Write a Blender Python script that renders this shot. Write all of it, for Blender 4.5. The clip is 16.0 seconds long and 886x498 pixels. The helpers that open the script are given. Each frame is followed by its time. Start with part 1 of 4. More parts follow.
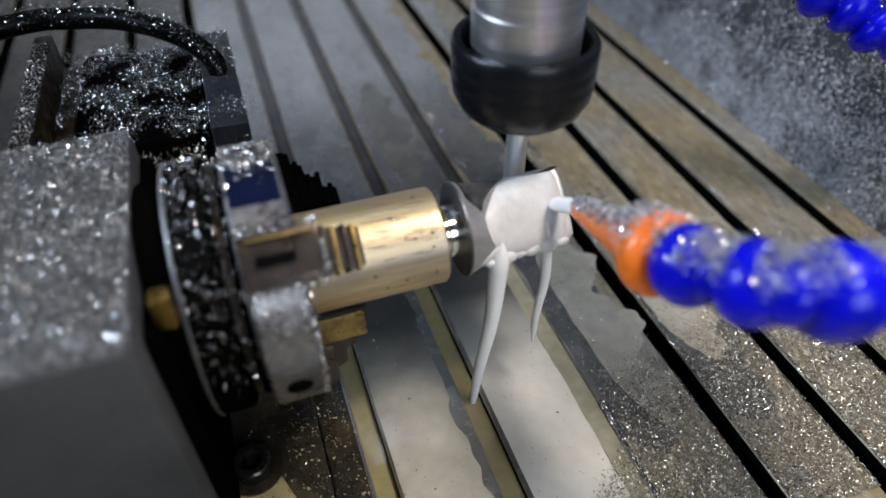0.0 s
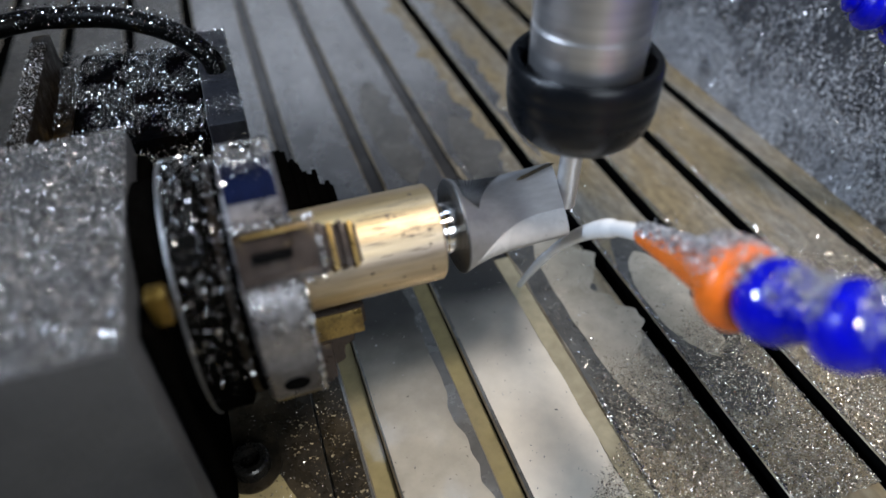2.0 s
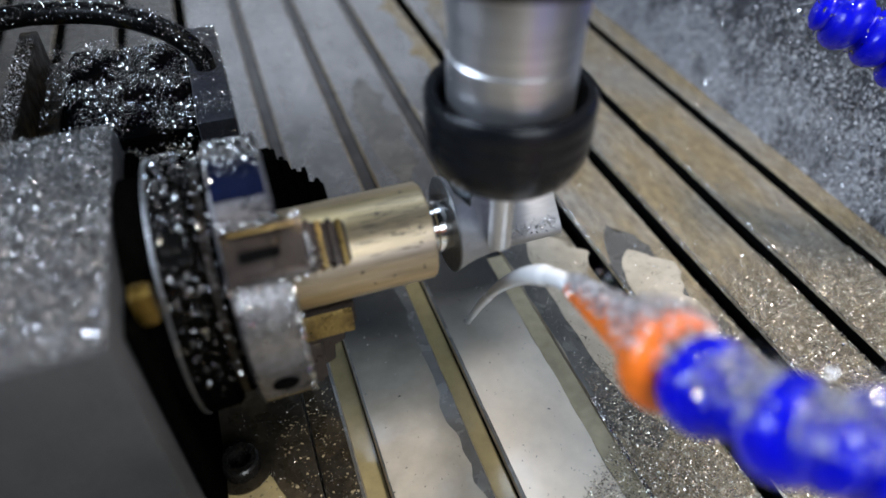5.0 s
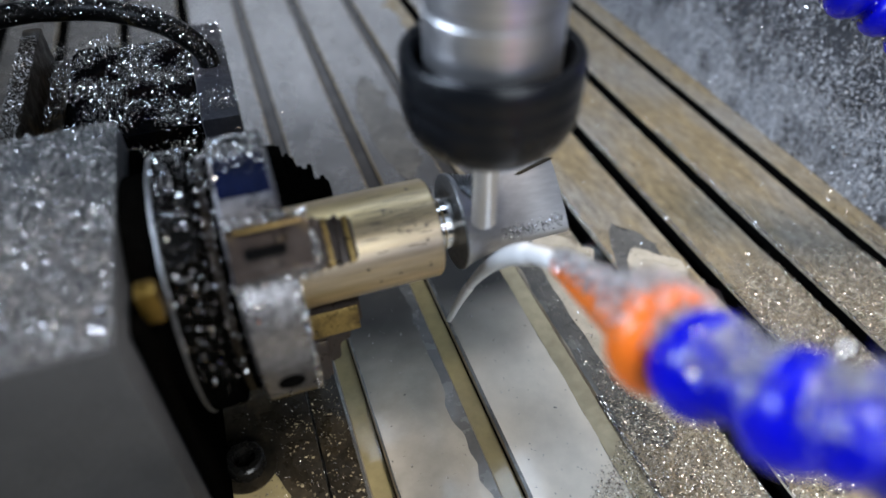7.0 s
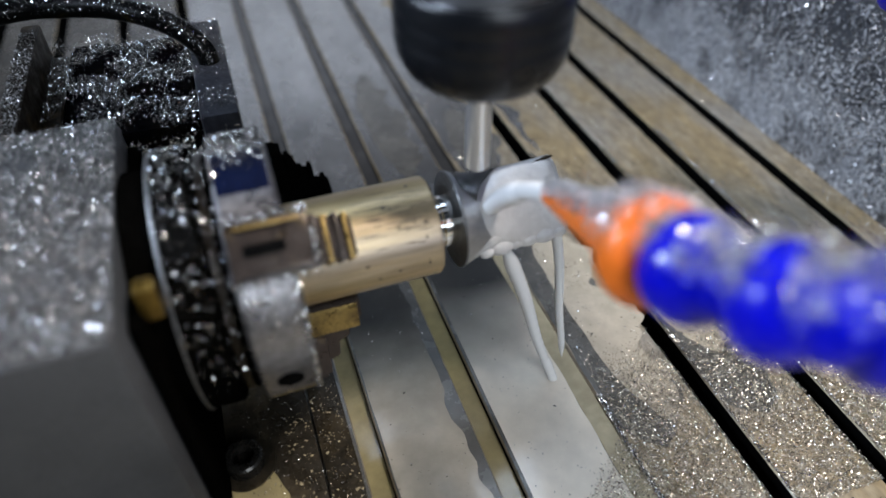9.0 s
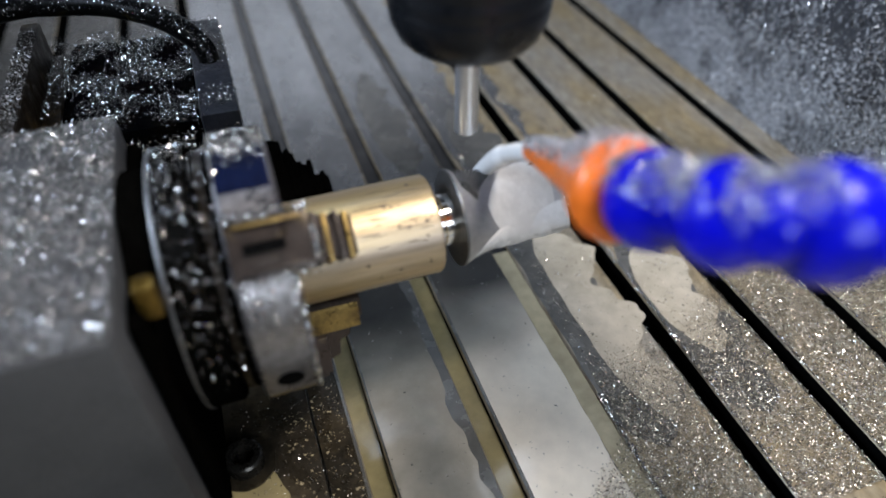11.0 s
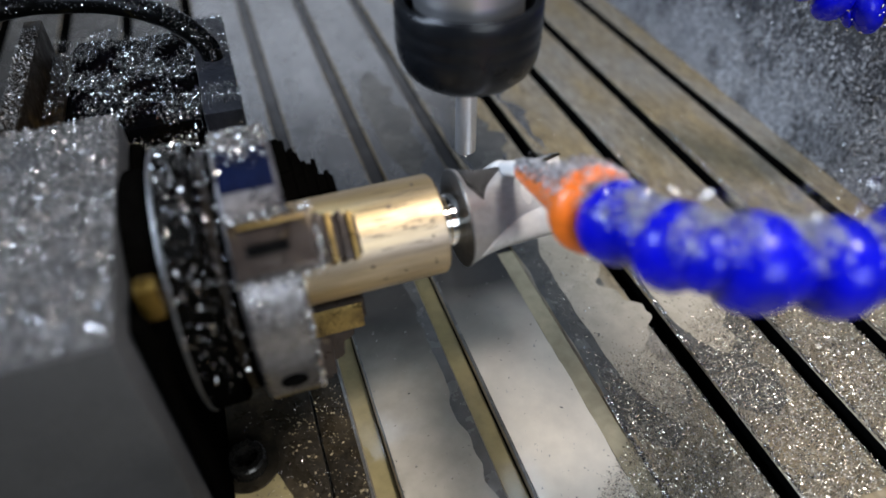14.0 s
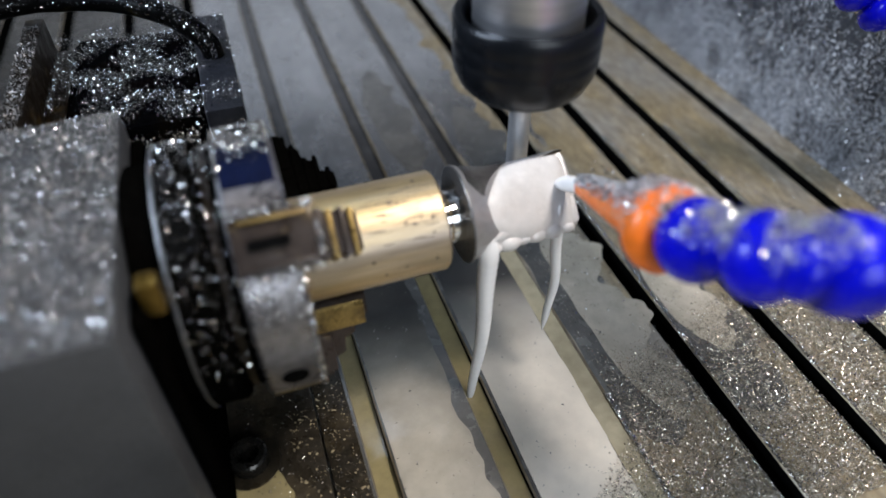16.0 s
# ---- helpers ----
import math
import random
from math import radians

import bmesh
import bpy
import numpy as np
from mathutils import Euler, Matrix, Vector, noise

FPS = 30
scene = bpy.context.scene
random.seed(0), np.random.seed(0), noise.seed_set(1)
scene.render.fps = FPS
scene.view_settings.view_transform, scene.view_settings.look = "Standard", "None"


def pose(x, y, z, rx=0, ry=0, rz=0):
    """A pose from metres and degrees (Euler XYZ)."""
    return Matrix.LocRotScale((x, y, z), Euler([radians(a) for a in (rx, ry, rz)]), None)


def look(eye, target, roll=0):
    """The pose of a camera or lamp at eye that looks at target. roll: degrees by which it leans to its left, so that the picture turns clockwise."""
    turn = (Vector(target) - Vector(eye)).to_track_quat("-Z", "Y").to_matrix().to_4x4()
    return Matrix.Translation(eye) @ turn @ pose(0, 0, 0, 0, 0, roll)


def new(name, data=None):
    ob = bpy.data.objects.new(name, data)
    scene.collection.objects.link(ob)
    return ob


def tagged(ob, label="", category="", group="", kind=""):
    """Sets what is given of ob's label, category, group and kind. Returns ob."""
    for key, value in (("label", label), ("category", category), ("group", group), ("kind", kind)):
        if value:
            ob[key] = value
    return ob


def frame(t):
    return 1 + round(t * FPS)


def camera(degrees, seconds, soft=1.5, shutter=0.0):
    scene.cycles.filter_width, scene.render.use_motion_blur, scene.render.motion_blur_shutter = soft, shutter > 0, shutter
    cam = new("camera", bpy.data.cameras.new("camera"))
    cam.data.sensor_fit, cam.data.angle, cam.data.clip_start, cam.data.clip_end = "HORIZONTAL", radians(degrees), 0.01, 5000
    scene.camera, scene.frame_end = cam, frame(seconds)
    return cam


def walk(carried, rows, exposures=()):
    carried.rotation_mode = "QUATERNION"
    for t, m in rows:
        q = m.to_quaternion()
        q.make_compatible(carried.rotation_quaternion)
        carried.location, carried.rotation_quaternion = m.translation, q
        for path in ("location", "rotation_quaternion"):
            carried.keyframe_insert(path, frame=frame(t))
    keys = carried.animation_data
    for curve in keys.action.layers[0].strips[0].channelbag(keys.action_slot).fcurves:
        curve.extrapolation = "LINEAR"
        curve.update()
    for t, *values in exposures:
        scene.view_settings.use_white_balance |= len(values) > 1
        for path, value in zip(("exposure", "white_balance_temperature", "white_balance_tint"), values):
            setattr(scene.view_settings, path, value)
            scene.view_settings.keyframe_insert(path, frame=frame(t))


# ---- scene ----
cam = camera(67.5, 16.0)
PATH = [
    (0, (-0.001, -0.003, 0.242), (0.478, 1.382, -1.12), -0.1),
    (0.5, (0.0, -0.003, 0.241), (0.476, 1.384, -1.118), -0.3),
    (1, (0.0, -0.003, 0.241), (0.476, 1.382, -1.122), -0.2),
    (1.5, (0.0, -0.003, 0.241), (0.476, 1.382, -1.121), -0.3),
    (2, (0.0, -0.004, 0.241), (0.476, 1.382, -1.12), -0.4),
    (2.5, (0.002, -0.006, 0.242), (0.481, 1.381, -1.118), -0.4),
    (3, (0.003, -0.005, 0.241), (0.485, 1.38, -1.119), -0.4),
    (3.5, (0.003, -0.004, 0.241), (0.487, 1.377, -1.122), -0.2),
    (4, (0.003, -0.004, 0.24), (0.489, 1.377, -1.123), -0.2),
    (6.5, (0.001, -0.002, 0.239), (0.484, 1.377, -1.128), -0.1),
    (7, (0.001, -0.002, 0.238), (0.481, 1.378, -1.128), -0.3),
    (7.5, (0.001, -0.002, 0.238), (0.481, 1.376, -1.13), -0.2),
    (8, (0.001, -0.002, 0.238), (0.48, 1.379, -1.127), -0.3),
    (8.5, (0.001, -0.002, 0.237), (0.482, 1.377, -1.129), -0.2),
    (9, (0.001, -0.002, 0.237), (0.482, 1.377, -1.13), -0.2),
    (11.5, (0.001, -0.001, 0.236), (0.48, 1.378, -1.132), -0.2),
    (12, (0.001, 0.0, 0.236), (0.478, 1.376, -1.134), -0.2),
    (12.5, (0.001, 0.0, 0.235), (0.476, 1.378, -1.133), -0.2),
    (13, (0.001, 0.0, 0.235), (0.475, 1.378, -1.135), -0.3),
    (13.5, (0.001, 0.0, 0.235), (0.474, 1.379, -1.135), -0.3),
    (14, (0.001, 0.001, 0.235), (0.471, 1.379, -1.136), -0.3),
    (14.5, (0.0, 0.001, 0.235), (0.469, 1.379, -1.137), -0.3),
    (15, (0.0, 0.001, 0.234), (0.469, 1.381, -1.136), -0.3),
    (15.5, (0.0, 0.0, 0.234), (0.468, 1.38, -1.137), -0.4),
    (16, (0.001, 0.0, 0.234), (0.466, 1.381, -1.136), -0.5),
]
walk(cam, [(t, look(eye, target, roll)) for t, eye, target, roll in PATH],
     exposures=[(0, -0.12), (1.5, -0.1), (3.0, 0.03), (4.0, 0.12), (6.5, 0.28), (8.0, 0.20), (9.0, 0.12), (12.0, 0.05), (16, -0.02)])
cam.data.dof.use_dof, cam.data.dof.focus_distance, cam.data.dof.aperture_fstop = True, 0.272, 4.7

# ---- light ----
world = bpy.data.worlds.new("world")
scene.world = world
world.use_nodes = True
world.node_tree.nodes["Background"].inputs["Color"].default_value = (0.75, 0.85, 1.0, 1)
world.node_tree.nodes["Background"].inputs["Strength"].default_value = 0.018


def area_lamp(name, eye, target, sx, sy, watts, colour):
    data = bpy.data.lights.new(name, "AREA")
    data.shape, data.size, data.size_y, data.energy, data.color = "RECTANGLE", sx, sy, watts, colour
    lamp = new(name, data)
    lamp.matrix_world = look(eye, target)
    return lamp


area_lamp("work_lamp", (0.21, 0.05, 0.56), (0.08, 0.15, 0.05), 0.10, 0.10, 2.35, (1.0, 0.92, 0.87))
area_lamp("side_lamp", (-0.50, 0.26, 0.46), (0.32, 0.30, 0.34), 0.30, 0.18, 4.6, (0.66, 0.79, 1.0))
area_lamp("cabinet_lamp", (0.12, 0.47, 0.72), (0.10, 0.42, 0.0), 0.34, 0.16, 1.0, (0.62, 0.77, 1.0))
# soft fill added at the front to whiten the coolant and the chuck
area_lamp("front_fill", (0.16, -0.50, 0.42), (0.12, 0.20, 0.03), 0.42, 0.34, 2.6, (0.80, 0.89, 1.0))


# ---- materials ----
def material(name, base, rough=0.5, metal=0.0, vary=0.25, scale=60.0, second=None, cover=(0.45, 0.65), bump=0.1, bump_scale=400.0,
             stretch=(1, 1, 1), detail_scale=None, coat=0.0, spread_rough=0.15, island=False, spec=0.5, shaded=None):
    mat = bpy.data.materials.new(name)
    mat.use_nodes = True
    nt = mat.node_tree
    bsdf = nt.nodes["Principled BSDF"]
    link = nt.links.new
    co = nt.nodes.new("ShaderNodeTexCoord")
    mp = nt.nodes.new("ShaderNodeMapping")
    mp.inputs["Scale"].default_value = stretch
    link(co.outputs["Object"], mp.inputs["Vector"])

    def tex(s, detail=6.0, rough_=0.6):
        n = nt.nodes.new("ShaderNodeTexNoise")
        n.inputs["Scale"].default_value, n.inputs["Detail"].default_value, n.inputs["Roughness"].default_value = s, detail, rough_
        link(mp.outputs[0], n.inputs["Vector"])
        return n.outputs["Fac"]

    def ramp(fac, lo, hi, a, b):
        r = nt.nodes.new("ShaderNodeMapRange")
        r.inputs["From Min"].default_value, r.inputs["From Max"].default_value = lo, hi
        r.inputs["To Min"].default_value, r.inputs["To Max"].default_value = a, b
        link(fac, r.inputs["Value"])
        return r.outputs[0]

    def mix(fac, a, b, kind="MIX"):
        m = nt.nodes.new("ShaderNodeMix")
        m.data_type, m.blend_type = "RGBA", kind
        for sock, v in ((m.inputs["Factor"], fac), (m.inputs["A"], a), (m.inputs["B"], b)):
            if isinstance(v, (tuple, float, int)):
                sock.default_value = v if not isinstance(v, tuple) else (*v, 1)
            else:
                link(v, sock)
        return m.outputs["Result"]

    colour = base
    if second:
        colour = mix(ramp(tex(scale), cover[0], cover[1], 0.0, 1.0), base, second)
    if shaded:
        # shade painted on a pool near the workpiece: start, end along y, and colour
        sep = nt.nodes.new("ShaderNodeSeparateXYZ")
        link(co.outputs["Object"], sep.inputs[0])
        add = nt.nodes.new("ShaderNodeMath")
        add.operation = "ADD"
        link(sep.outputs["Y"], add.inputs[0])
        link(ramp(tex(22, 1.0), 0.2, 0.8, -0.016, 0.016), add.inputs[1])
        colour = mix(ramp(add.outputs[0], shaded[0], shaded[1], 0.0, 1.0), colour, shaded[2])
    grain = ramp(tex(detail_scale or scale * 6, 8.0), 0.3, 0.7, 1 - vary, 1 + vary)
    grey = nt.nodes.new("ShaderNodeCombineColor")
    for i in range(3):
        link(grain, grey.inputs[i])
    out = mix(1.0, colour, grey.outputs[0], "MULTIPLY")
    if island:
        geo = nt.nodes.new("ShaderNodeNewGeometry")
        g2 = nt.nodes.new("ShaderNodeCombineColor")
        f = ramp(geo.outputs["Random Per Island"], 0, 1, 0.06, 1.3)
        for i in range(3):
            link(f, g2.inputs[i])
        out = mix(1.0, out, g2.outputs[0], "MULTIPLY")
    link(out, bsdf.inputs["Base Color"])
    bsdf.inputs["Metallic"].default_value = metal
    bsdf.inputs["Specular IOR Level"].default_value = spec
    link(ramp(tex(scale * 2.3), 0.3, 0.7, max(0.02, rough - spread_rough), min(1, rough + spread_rough)), bsdf.inputs["Roughness"])
    bsdf.inputs["Coat Weight"].default_value = coat
    bsdf.inputs["Coat Roughness"].default_value = 0.08
    if bump:
        b = nt.nodes.new("ShaderNodeBump")
        b.inputs["Strength"].default_value, b.inputs["Distance"].default_value = bump, 0.0006
        link(tex(bump_scale, 5.0), b.inputs["Height"])
        link(b.outputs[0], bsdf.inputs["Normal"])
    return mat


M = {
    "table": material("milled_aluminium", (0.36, 0.34, 0.30), 0.44, 0.42, 0.35, 26, (0.36, 0.285, 0.165), (0.34, 0.60), 0.25, 700, (1, 0.35, 1), 260, coat=0.15),
    "fluid": material("milky_coolant", (0.88, 0.82, 0.71), 0.14, 0, 0.06, 18, (0.76, 0.71, 0.61), (0.4, 0.65), 0.02, 60, spread_rough=0.05, shaded=(0.142, 0.212, (0.060, 0.060, 0.058))),
    "dark_fluid": material("darker_milky_coolant", (0.50, 0.465, 0.39), 0.14, 0, 0.10, 18, (0.40, 0.37, 0.305), (0.4, 0.65), 0.02, 60, spread_rough=0.05, shaded=(0.132, 0.205, (0.055, 0.055, 0.053))),
    "film": material("dark_film_and_shade", (0.13, 0.13, 0.125), 0.26, 0.3, 0.15, 30, (0.18, 0.177, 0.165), (0.4, 0.6), 0.05, 200, spread_rough=0.05),
    "sump": material("settled_yellow_coolant", (0.33, 0.275, 0.135), 0.12, 0, 0.12, 30, (0.24, 0.20, 0.11), (0.4, 0.65), 0.02, 80, spread_rough=0.05),
    "wall": material("dark_wet_panel", (0.042, 0.047, 0.058), 0.5, 0.0, 0.4, 45, (0.070, 0.076, 0.090), (0.45, 0.7), 0.4, 300, (1, 1, 0.5)),
    "cabinet": material("dark_cabinet_paint", (0.06, 0.065, 0.07), 0.5, 0, 0.2, 8, (0.09, 0.09, 0.095), (0.4, 0.7), 0.1, 200),
    "black": material("black_oxide_steel", (0.006, 0.007, 0.009), 0.30, 0.0, 0.25, 50, None, (0, 1), 0.03, 900, spread_rough=0.05, spec=0.32),
    "shaft": material("ground_steel", (0.86, 0.86, 0.87), 0.34, 0.95, 0.10, 40, (0.74, 0.74, 0.75), (0.4, 0.6), 0.10, 500, (0.05, 0.05, 2.5), 300, spread_rough=0.06),
    "carbide": material("bright_carbide", (0.85, 0.85, 0.86), 0.36, 0.85, 0.06, 60, None, (0, 1), 0.03, 600, spread_rough=0.05),
    "stock": material("oily_cast_aluminium", (0.60, 0.455, 0.235), 0.43, 0.88, 0.20, 34, (0.46, 0.395, 0.345), (0.40, 0.62), 0.24, 420, (0.09, 1, 1), 500, spread_rough=0.08),
    "stain": material("dark_stain", (0.16, 0.13, 0.10), 0.5, 0.6, 0.3, 300, None, (0, 1), 0.1, 900),
    "cut": material("fresh_cut_aluminium", (0.54, 0.535, 0.535), 0.48, 0.85, 0.10, 110, (0.55, 0.55, 0.555), (0.40, 0.66), 0.12, 700, (0.25, 1, 1), 600, spread_rough=0.08),
    "face": material("turned_dark_face", (0.22, 0.22, 0.22), 0.42, 0.9, 0.25, 200, None, (0, 1), 0.3, 900),
    "neck": material("polished_neck", (0.8, 0.79, 0.77), 0.12, 1.0, 0.1, 120, None, (0, 1), 0.08, 400, (2.5, 0.3, 0.3)),
    "chuck": material("wet_chuck_steel", (0.26, 0.25, 0.255), 0.32, 0.85, 0.25, 60, (0.12, 0.115, 0.13), (0.45, 0.7), 0.2, 500),
    "jaw": material("oily_jaw_steel", (0.036, 0.026, 0.021), 0.36, 0.4, 0.3, 70, (0.10, 0.07, 0.03), (0.60, 0.72), 0.25, 500),
    "brass": material("oily_brass_edge", (0.26, 0.175, 0.055), 0.36, 0.7, 0.25, 140, (0.12, 0.08, 0.03), (0.5, 0.7), 0.25, 600),
    "plug": material("dim_brass_plug", (0.16, 0.10, 0.02), 0.34, 0.8, 0.25, 140, (0.07, 0.045, 0.015), (0.5, 0.7), 0.25, 600),
    "bolt": material("oily_black_bolt", (0.03, 0.028, 0.024), 0.25, 0.6, 0.25, 140, (0.06, 0.05, 0.04), (0.5, 0.7), 0.1, 600),
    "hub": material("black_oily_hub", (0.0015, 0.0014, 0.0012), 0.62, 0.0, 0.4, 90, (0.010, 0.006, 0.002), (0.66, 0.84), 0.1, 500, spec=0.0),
    "housing": material("grey_cast_housing", (0.072, 0.074, 0.077), 0.5, 0.1, 0.20, 16, (0.046, 0.048, 0.051), (0.36, 0.70), 0.35, 420, detail_scale=700, spec=0.25),
    "plate": material("dark_steel_plate", (0.022, 0.018, 0.012), 0.32, 0.1, 0.4, 55, (0.060, 0.046, 0.026), (0.5, 0.7), 0.3, 500, spec=0.2),
    "motor": material("black_motor_shell", (0.0015, 0.0015, 0.0018), 0.62, 0.0, 0.3, 60, (0.004, 0.003, 0.002), (0.5, 0.7), 0.3, 400, spec=0.0),
    "flange": material("dull_motor_flange", (0.022, 0.023, 0.029), 0.42, 0.2, 0.3, 60, (0.010, 0.011, 0.013), (0.5, 0.7), 0.3, 500, spec=0.3),
    "rust": material("rusty_brown_bracket", (0.008, 0.005, 0.002), 0.5, 0.0, 0.4, 70, (0.05, 0.032, 0.010), (0.55, 0.75), 0.4, 500, spec=0.15),
    "rubber": material("black_cable_jacket", (0.0015, 0.0015, 0.0015), 0.35, 0, 0.3, 80, (0.02, 0.015, 0.004), (0.62, 0.8), 0.1, 500, spec=0.08),
    "blue": material("blue_hose_plastic", (0.003, 0.004, 0.60), 0.24, 0, 0.12, 60, (0.004, 0.007, 0.34), (0.4, 0.7), 0.05, 500, spec=0.3),
    "orange": material("orange_nozzle_plastic", (0.95, 0.19, 0.015), 0.35, 0, 0.1, 60, (0.95, 0.23, 0.03), (0.4, 0.7), 0.05, 500),
    "chip": material("bright_metal_chips", (0.90, 0.88, 0.85), 0.18, 1.0, 0.1, 200, None, (0, 1), 0, 400, island=True, spread_rough=0.08),
    "chip_warm": material("oily_metal_chips", (0.90, 0.82, 0.69), 0.24, 0.85, 0.1, 200, None, (0, 1), 0, 400, island=True, spread_rough=0.08),
    "tan_film": material("tan_coolant_film", (0.55, 0.50, 0.41), 0.22, 0, 0.12, 22, (0.42, 0.38, 0.30), (0.42, 0.66), 0.03, 90, spread_rough=0.08),
    "chip_wall": material("wet_clinging_swarf", (0.60, 0.63, 0.68), 0.35, 0.2, 0.1, 200, None, (0, 1), 0, 400, island=True),
    "pit": material("black_recess_shade", (0.003, 0.003, 0.003), 0.7, 0, 0.2, 60, None, (0, 1), 0.1, 300, spec=0.02),
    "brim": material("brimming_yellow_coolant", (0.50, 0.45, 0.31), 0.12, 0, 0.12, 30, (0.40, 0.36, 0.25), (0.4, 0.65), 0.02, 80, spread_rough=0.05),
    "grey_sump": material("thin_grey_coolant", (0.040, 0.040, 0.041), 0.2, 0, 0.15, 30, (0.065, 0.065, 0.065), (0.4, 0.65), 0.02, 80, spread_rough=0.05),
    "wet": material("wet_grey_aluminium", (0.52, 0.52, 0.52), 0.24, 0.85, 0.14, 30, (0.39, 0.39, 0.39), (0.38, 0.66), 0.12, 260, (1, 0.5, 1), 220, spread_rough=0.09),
    "pale": material("pale_reflector_paint", (0.80, 0.81, 0.83), 0.45, 0, 0.12, 8, (0.72, 0.73, 0.75), (0.4, 0.7), 0.1, 200),
    "spatter": material("pale_wet_spatter", (0.29, 0.31, 0.345), 0.30, 0.1, 0.1, 200, None, (0, 1), 0, 400, island=True),
    "dried": material("dried_tan_drops", (0.34, 0.28, 0.17), 0.4, 0.0, 0.1, 200, None, (0, 1), 0, 400, island=True),
    "chip_grey": material("wet_grey_swarf", (0.43, 0.42, 0.405), 0.36, 0.8, 0.1, 200, None, (0, 1), 0, 400, island=True),
    "blue_sheen": material("painted_blue_sheen", (0.002, 0.0045, 0.022), 0.45, 0.0, 0.3, 60, (0.006, 0.007, 0.013), (0.50, 0.75), 0.1, 500, spec=0.06),
}
jet = bpy.data.materials.new("white_coolant_stream")
jet.use_nodes = True
jb = jet.node_tree.nodes["Principled BSDF"]
jb.inputs["Base Color"].default_value = (0.92, 0.92, 0.91, 1)
jb.inputs["Roughness"].default_value = 0.12
M["jet"] = jet
M["veil"] = material("thin_coolant_veil", (0.74, 0.725, 0.71), 0.27, 0, 0.05, 60, (0.64, 0.625, 0.61), (0.40, 0.68), 0.03, 160, spread_rough=0.05)


# ---- mesh helpers ----
def finish(name, bm, mat, smooth=40):
    me = bpy.data.meshes.new(name)
    bmesh.ops.recalc_face_normals(bm, faces=bm.faces)
    for e in bm.edges:
        e.smooth = len(e.link_faces) != 2 or e.calc_face_angle(0) < radians(smooth)
    for f in bm.faces:
        f.smooth = True
    bm.to_mesh(me)
    bm.free()
    me.materials.append(M[mat])
    return me


def part(name, bm, mat, parent, label="", smooth=40):
    ob = new(name, finish(name, bm, mat, smooth))
    ob.parent = parent
    if label:
        tagged(ob, label)
    return ob


def thing(name, label, category, group="", kind="", at=(0, 0, 0)):
    ob = tagged(new(name), label, category, group, kind)
    ob.location = at
    ob.empty_display_size = 0.01
    return ob


def solid(name, bm, mat, label, category, group="", kind="", smooth=40):
    return tagged(new(name, finish(name, bm, mat, smooth)), label, category, group, kind)


def box(lo, hi, bevel=0.0, seg=2, bm=None):
    bm = bm or bmesh.new()
    lo, hi = Vector(lo), Vector(hi)
    vs = bmesh.ops.create_cube(bm, size=1.0, matrix=Matrix.LocRotScale((lo + hi) / 2, None, hi - lo))["verts"]
    if bevel:
        es = list({e for v in vs for e in v.link_edges})
        bmesh.ops.bevel(bm, geom=es, offset=bevel, segments=seg, affect="EDGES", profile=0.6)
    return bm


def prism(outline, lo, hi, axis, bevel=0.0):
    """An outline of (a, b) swept along an axis: axis x takes (y, z), y takes (x, z), z takes (x, y)."""
    bm = bmesh.new()

    def at(a, b, c):
        return {"x": (c, a, b), "y": (a, c, b), "z": (a, b, c)}[axis]
    low = [bm.verts.new(at(a, b, lo)) for a, b in outline]
    top = [bm.verts.new(at(a, b, hi)) for a, b in outline]
    n = len(outline)
    bm.faces.new(low[::-1])
    bm.faces.new(top)
    for i in range(n):
        bm.faces.new((low[i], low[(i + 1) % n], top[(i + 1) % n], top[i]))
    if bevel:
        bmesh.ops.bevel(bm, geom=list(bm.edges), offset=bevel, segments=1, affect="EDGES")
    return bm


def lathe(profile, m, seg=64, bm=None):
    """A profile of (radius, height) turned round z, then put at the pose m."""
    bm = bm or bmesh.new()
    rings = []
    for r, h in profile:
        if r < 1e-6:
            rings.append([bm.verts.new(m @ Vector((0, 0, h)))])
        else:
            rings.append([bm.verts.new(m @ Vector((r * math.cos(a), r * math.sin(a), h))) for a in (2 * math.pi * k / seg for k in range(seg))])
    for a, b in zip(rings, rings[1:]):
        for k in range(seg):
            j = (k + 1) % seg
            if len(a) == 1 and len(b) > 1:
                bm.faces.new((a[0], b[k], b[j]))
            elif len(b) == 1 and len(a) > 1:
                bm.faces.new((a[k], a[j], b[0]))
            elif len(a) > 1:
                bm.faces.new((a[k], a[j], b[j], b[k]))
    return bm


def loft(rings, caps=True, bm=None):
    bm = bm or bmesh.new()
    vs = [[bm.verts.new(p) for p in ring] for ring in rings]
    n = len(vs[0])
    for a, b in zip(vs, vs[1:]):
        for k in range(n):
            bm.faces.new((a[k], a[(k + 1) % n], b[(k + 1) % n], b[k]))
    if caps:
        bm.faces.new(vs[0][::-1])
        bm.faces.new(vs[-1])
    return bm


def tube(points, radius, seg=16, bm=None):
    pts = [Vector(p) for p in points]
    rings = []
    for i, p in enumerate(pts):
        d = (pts[min(i + 1, len(pts) - 1)] - pts[max(i - 1, 0)]).normalized()
        q = d.to_track_quat("Z", "Y")
        r = radius[i] if isinstance(radius, (list, tuple)) else radius
        rings.append([p + q @ Vector((r * math.cos(a), r * math.sin(a), 0)) for a in (2 * math.pi * k / seg for k in range(seg))])
    return loft(rings, True, bm)


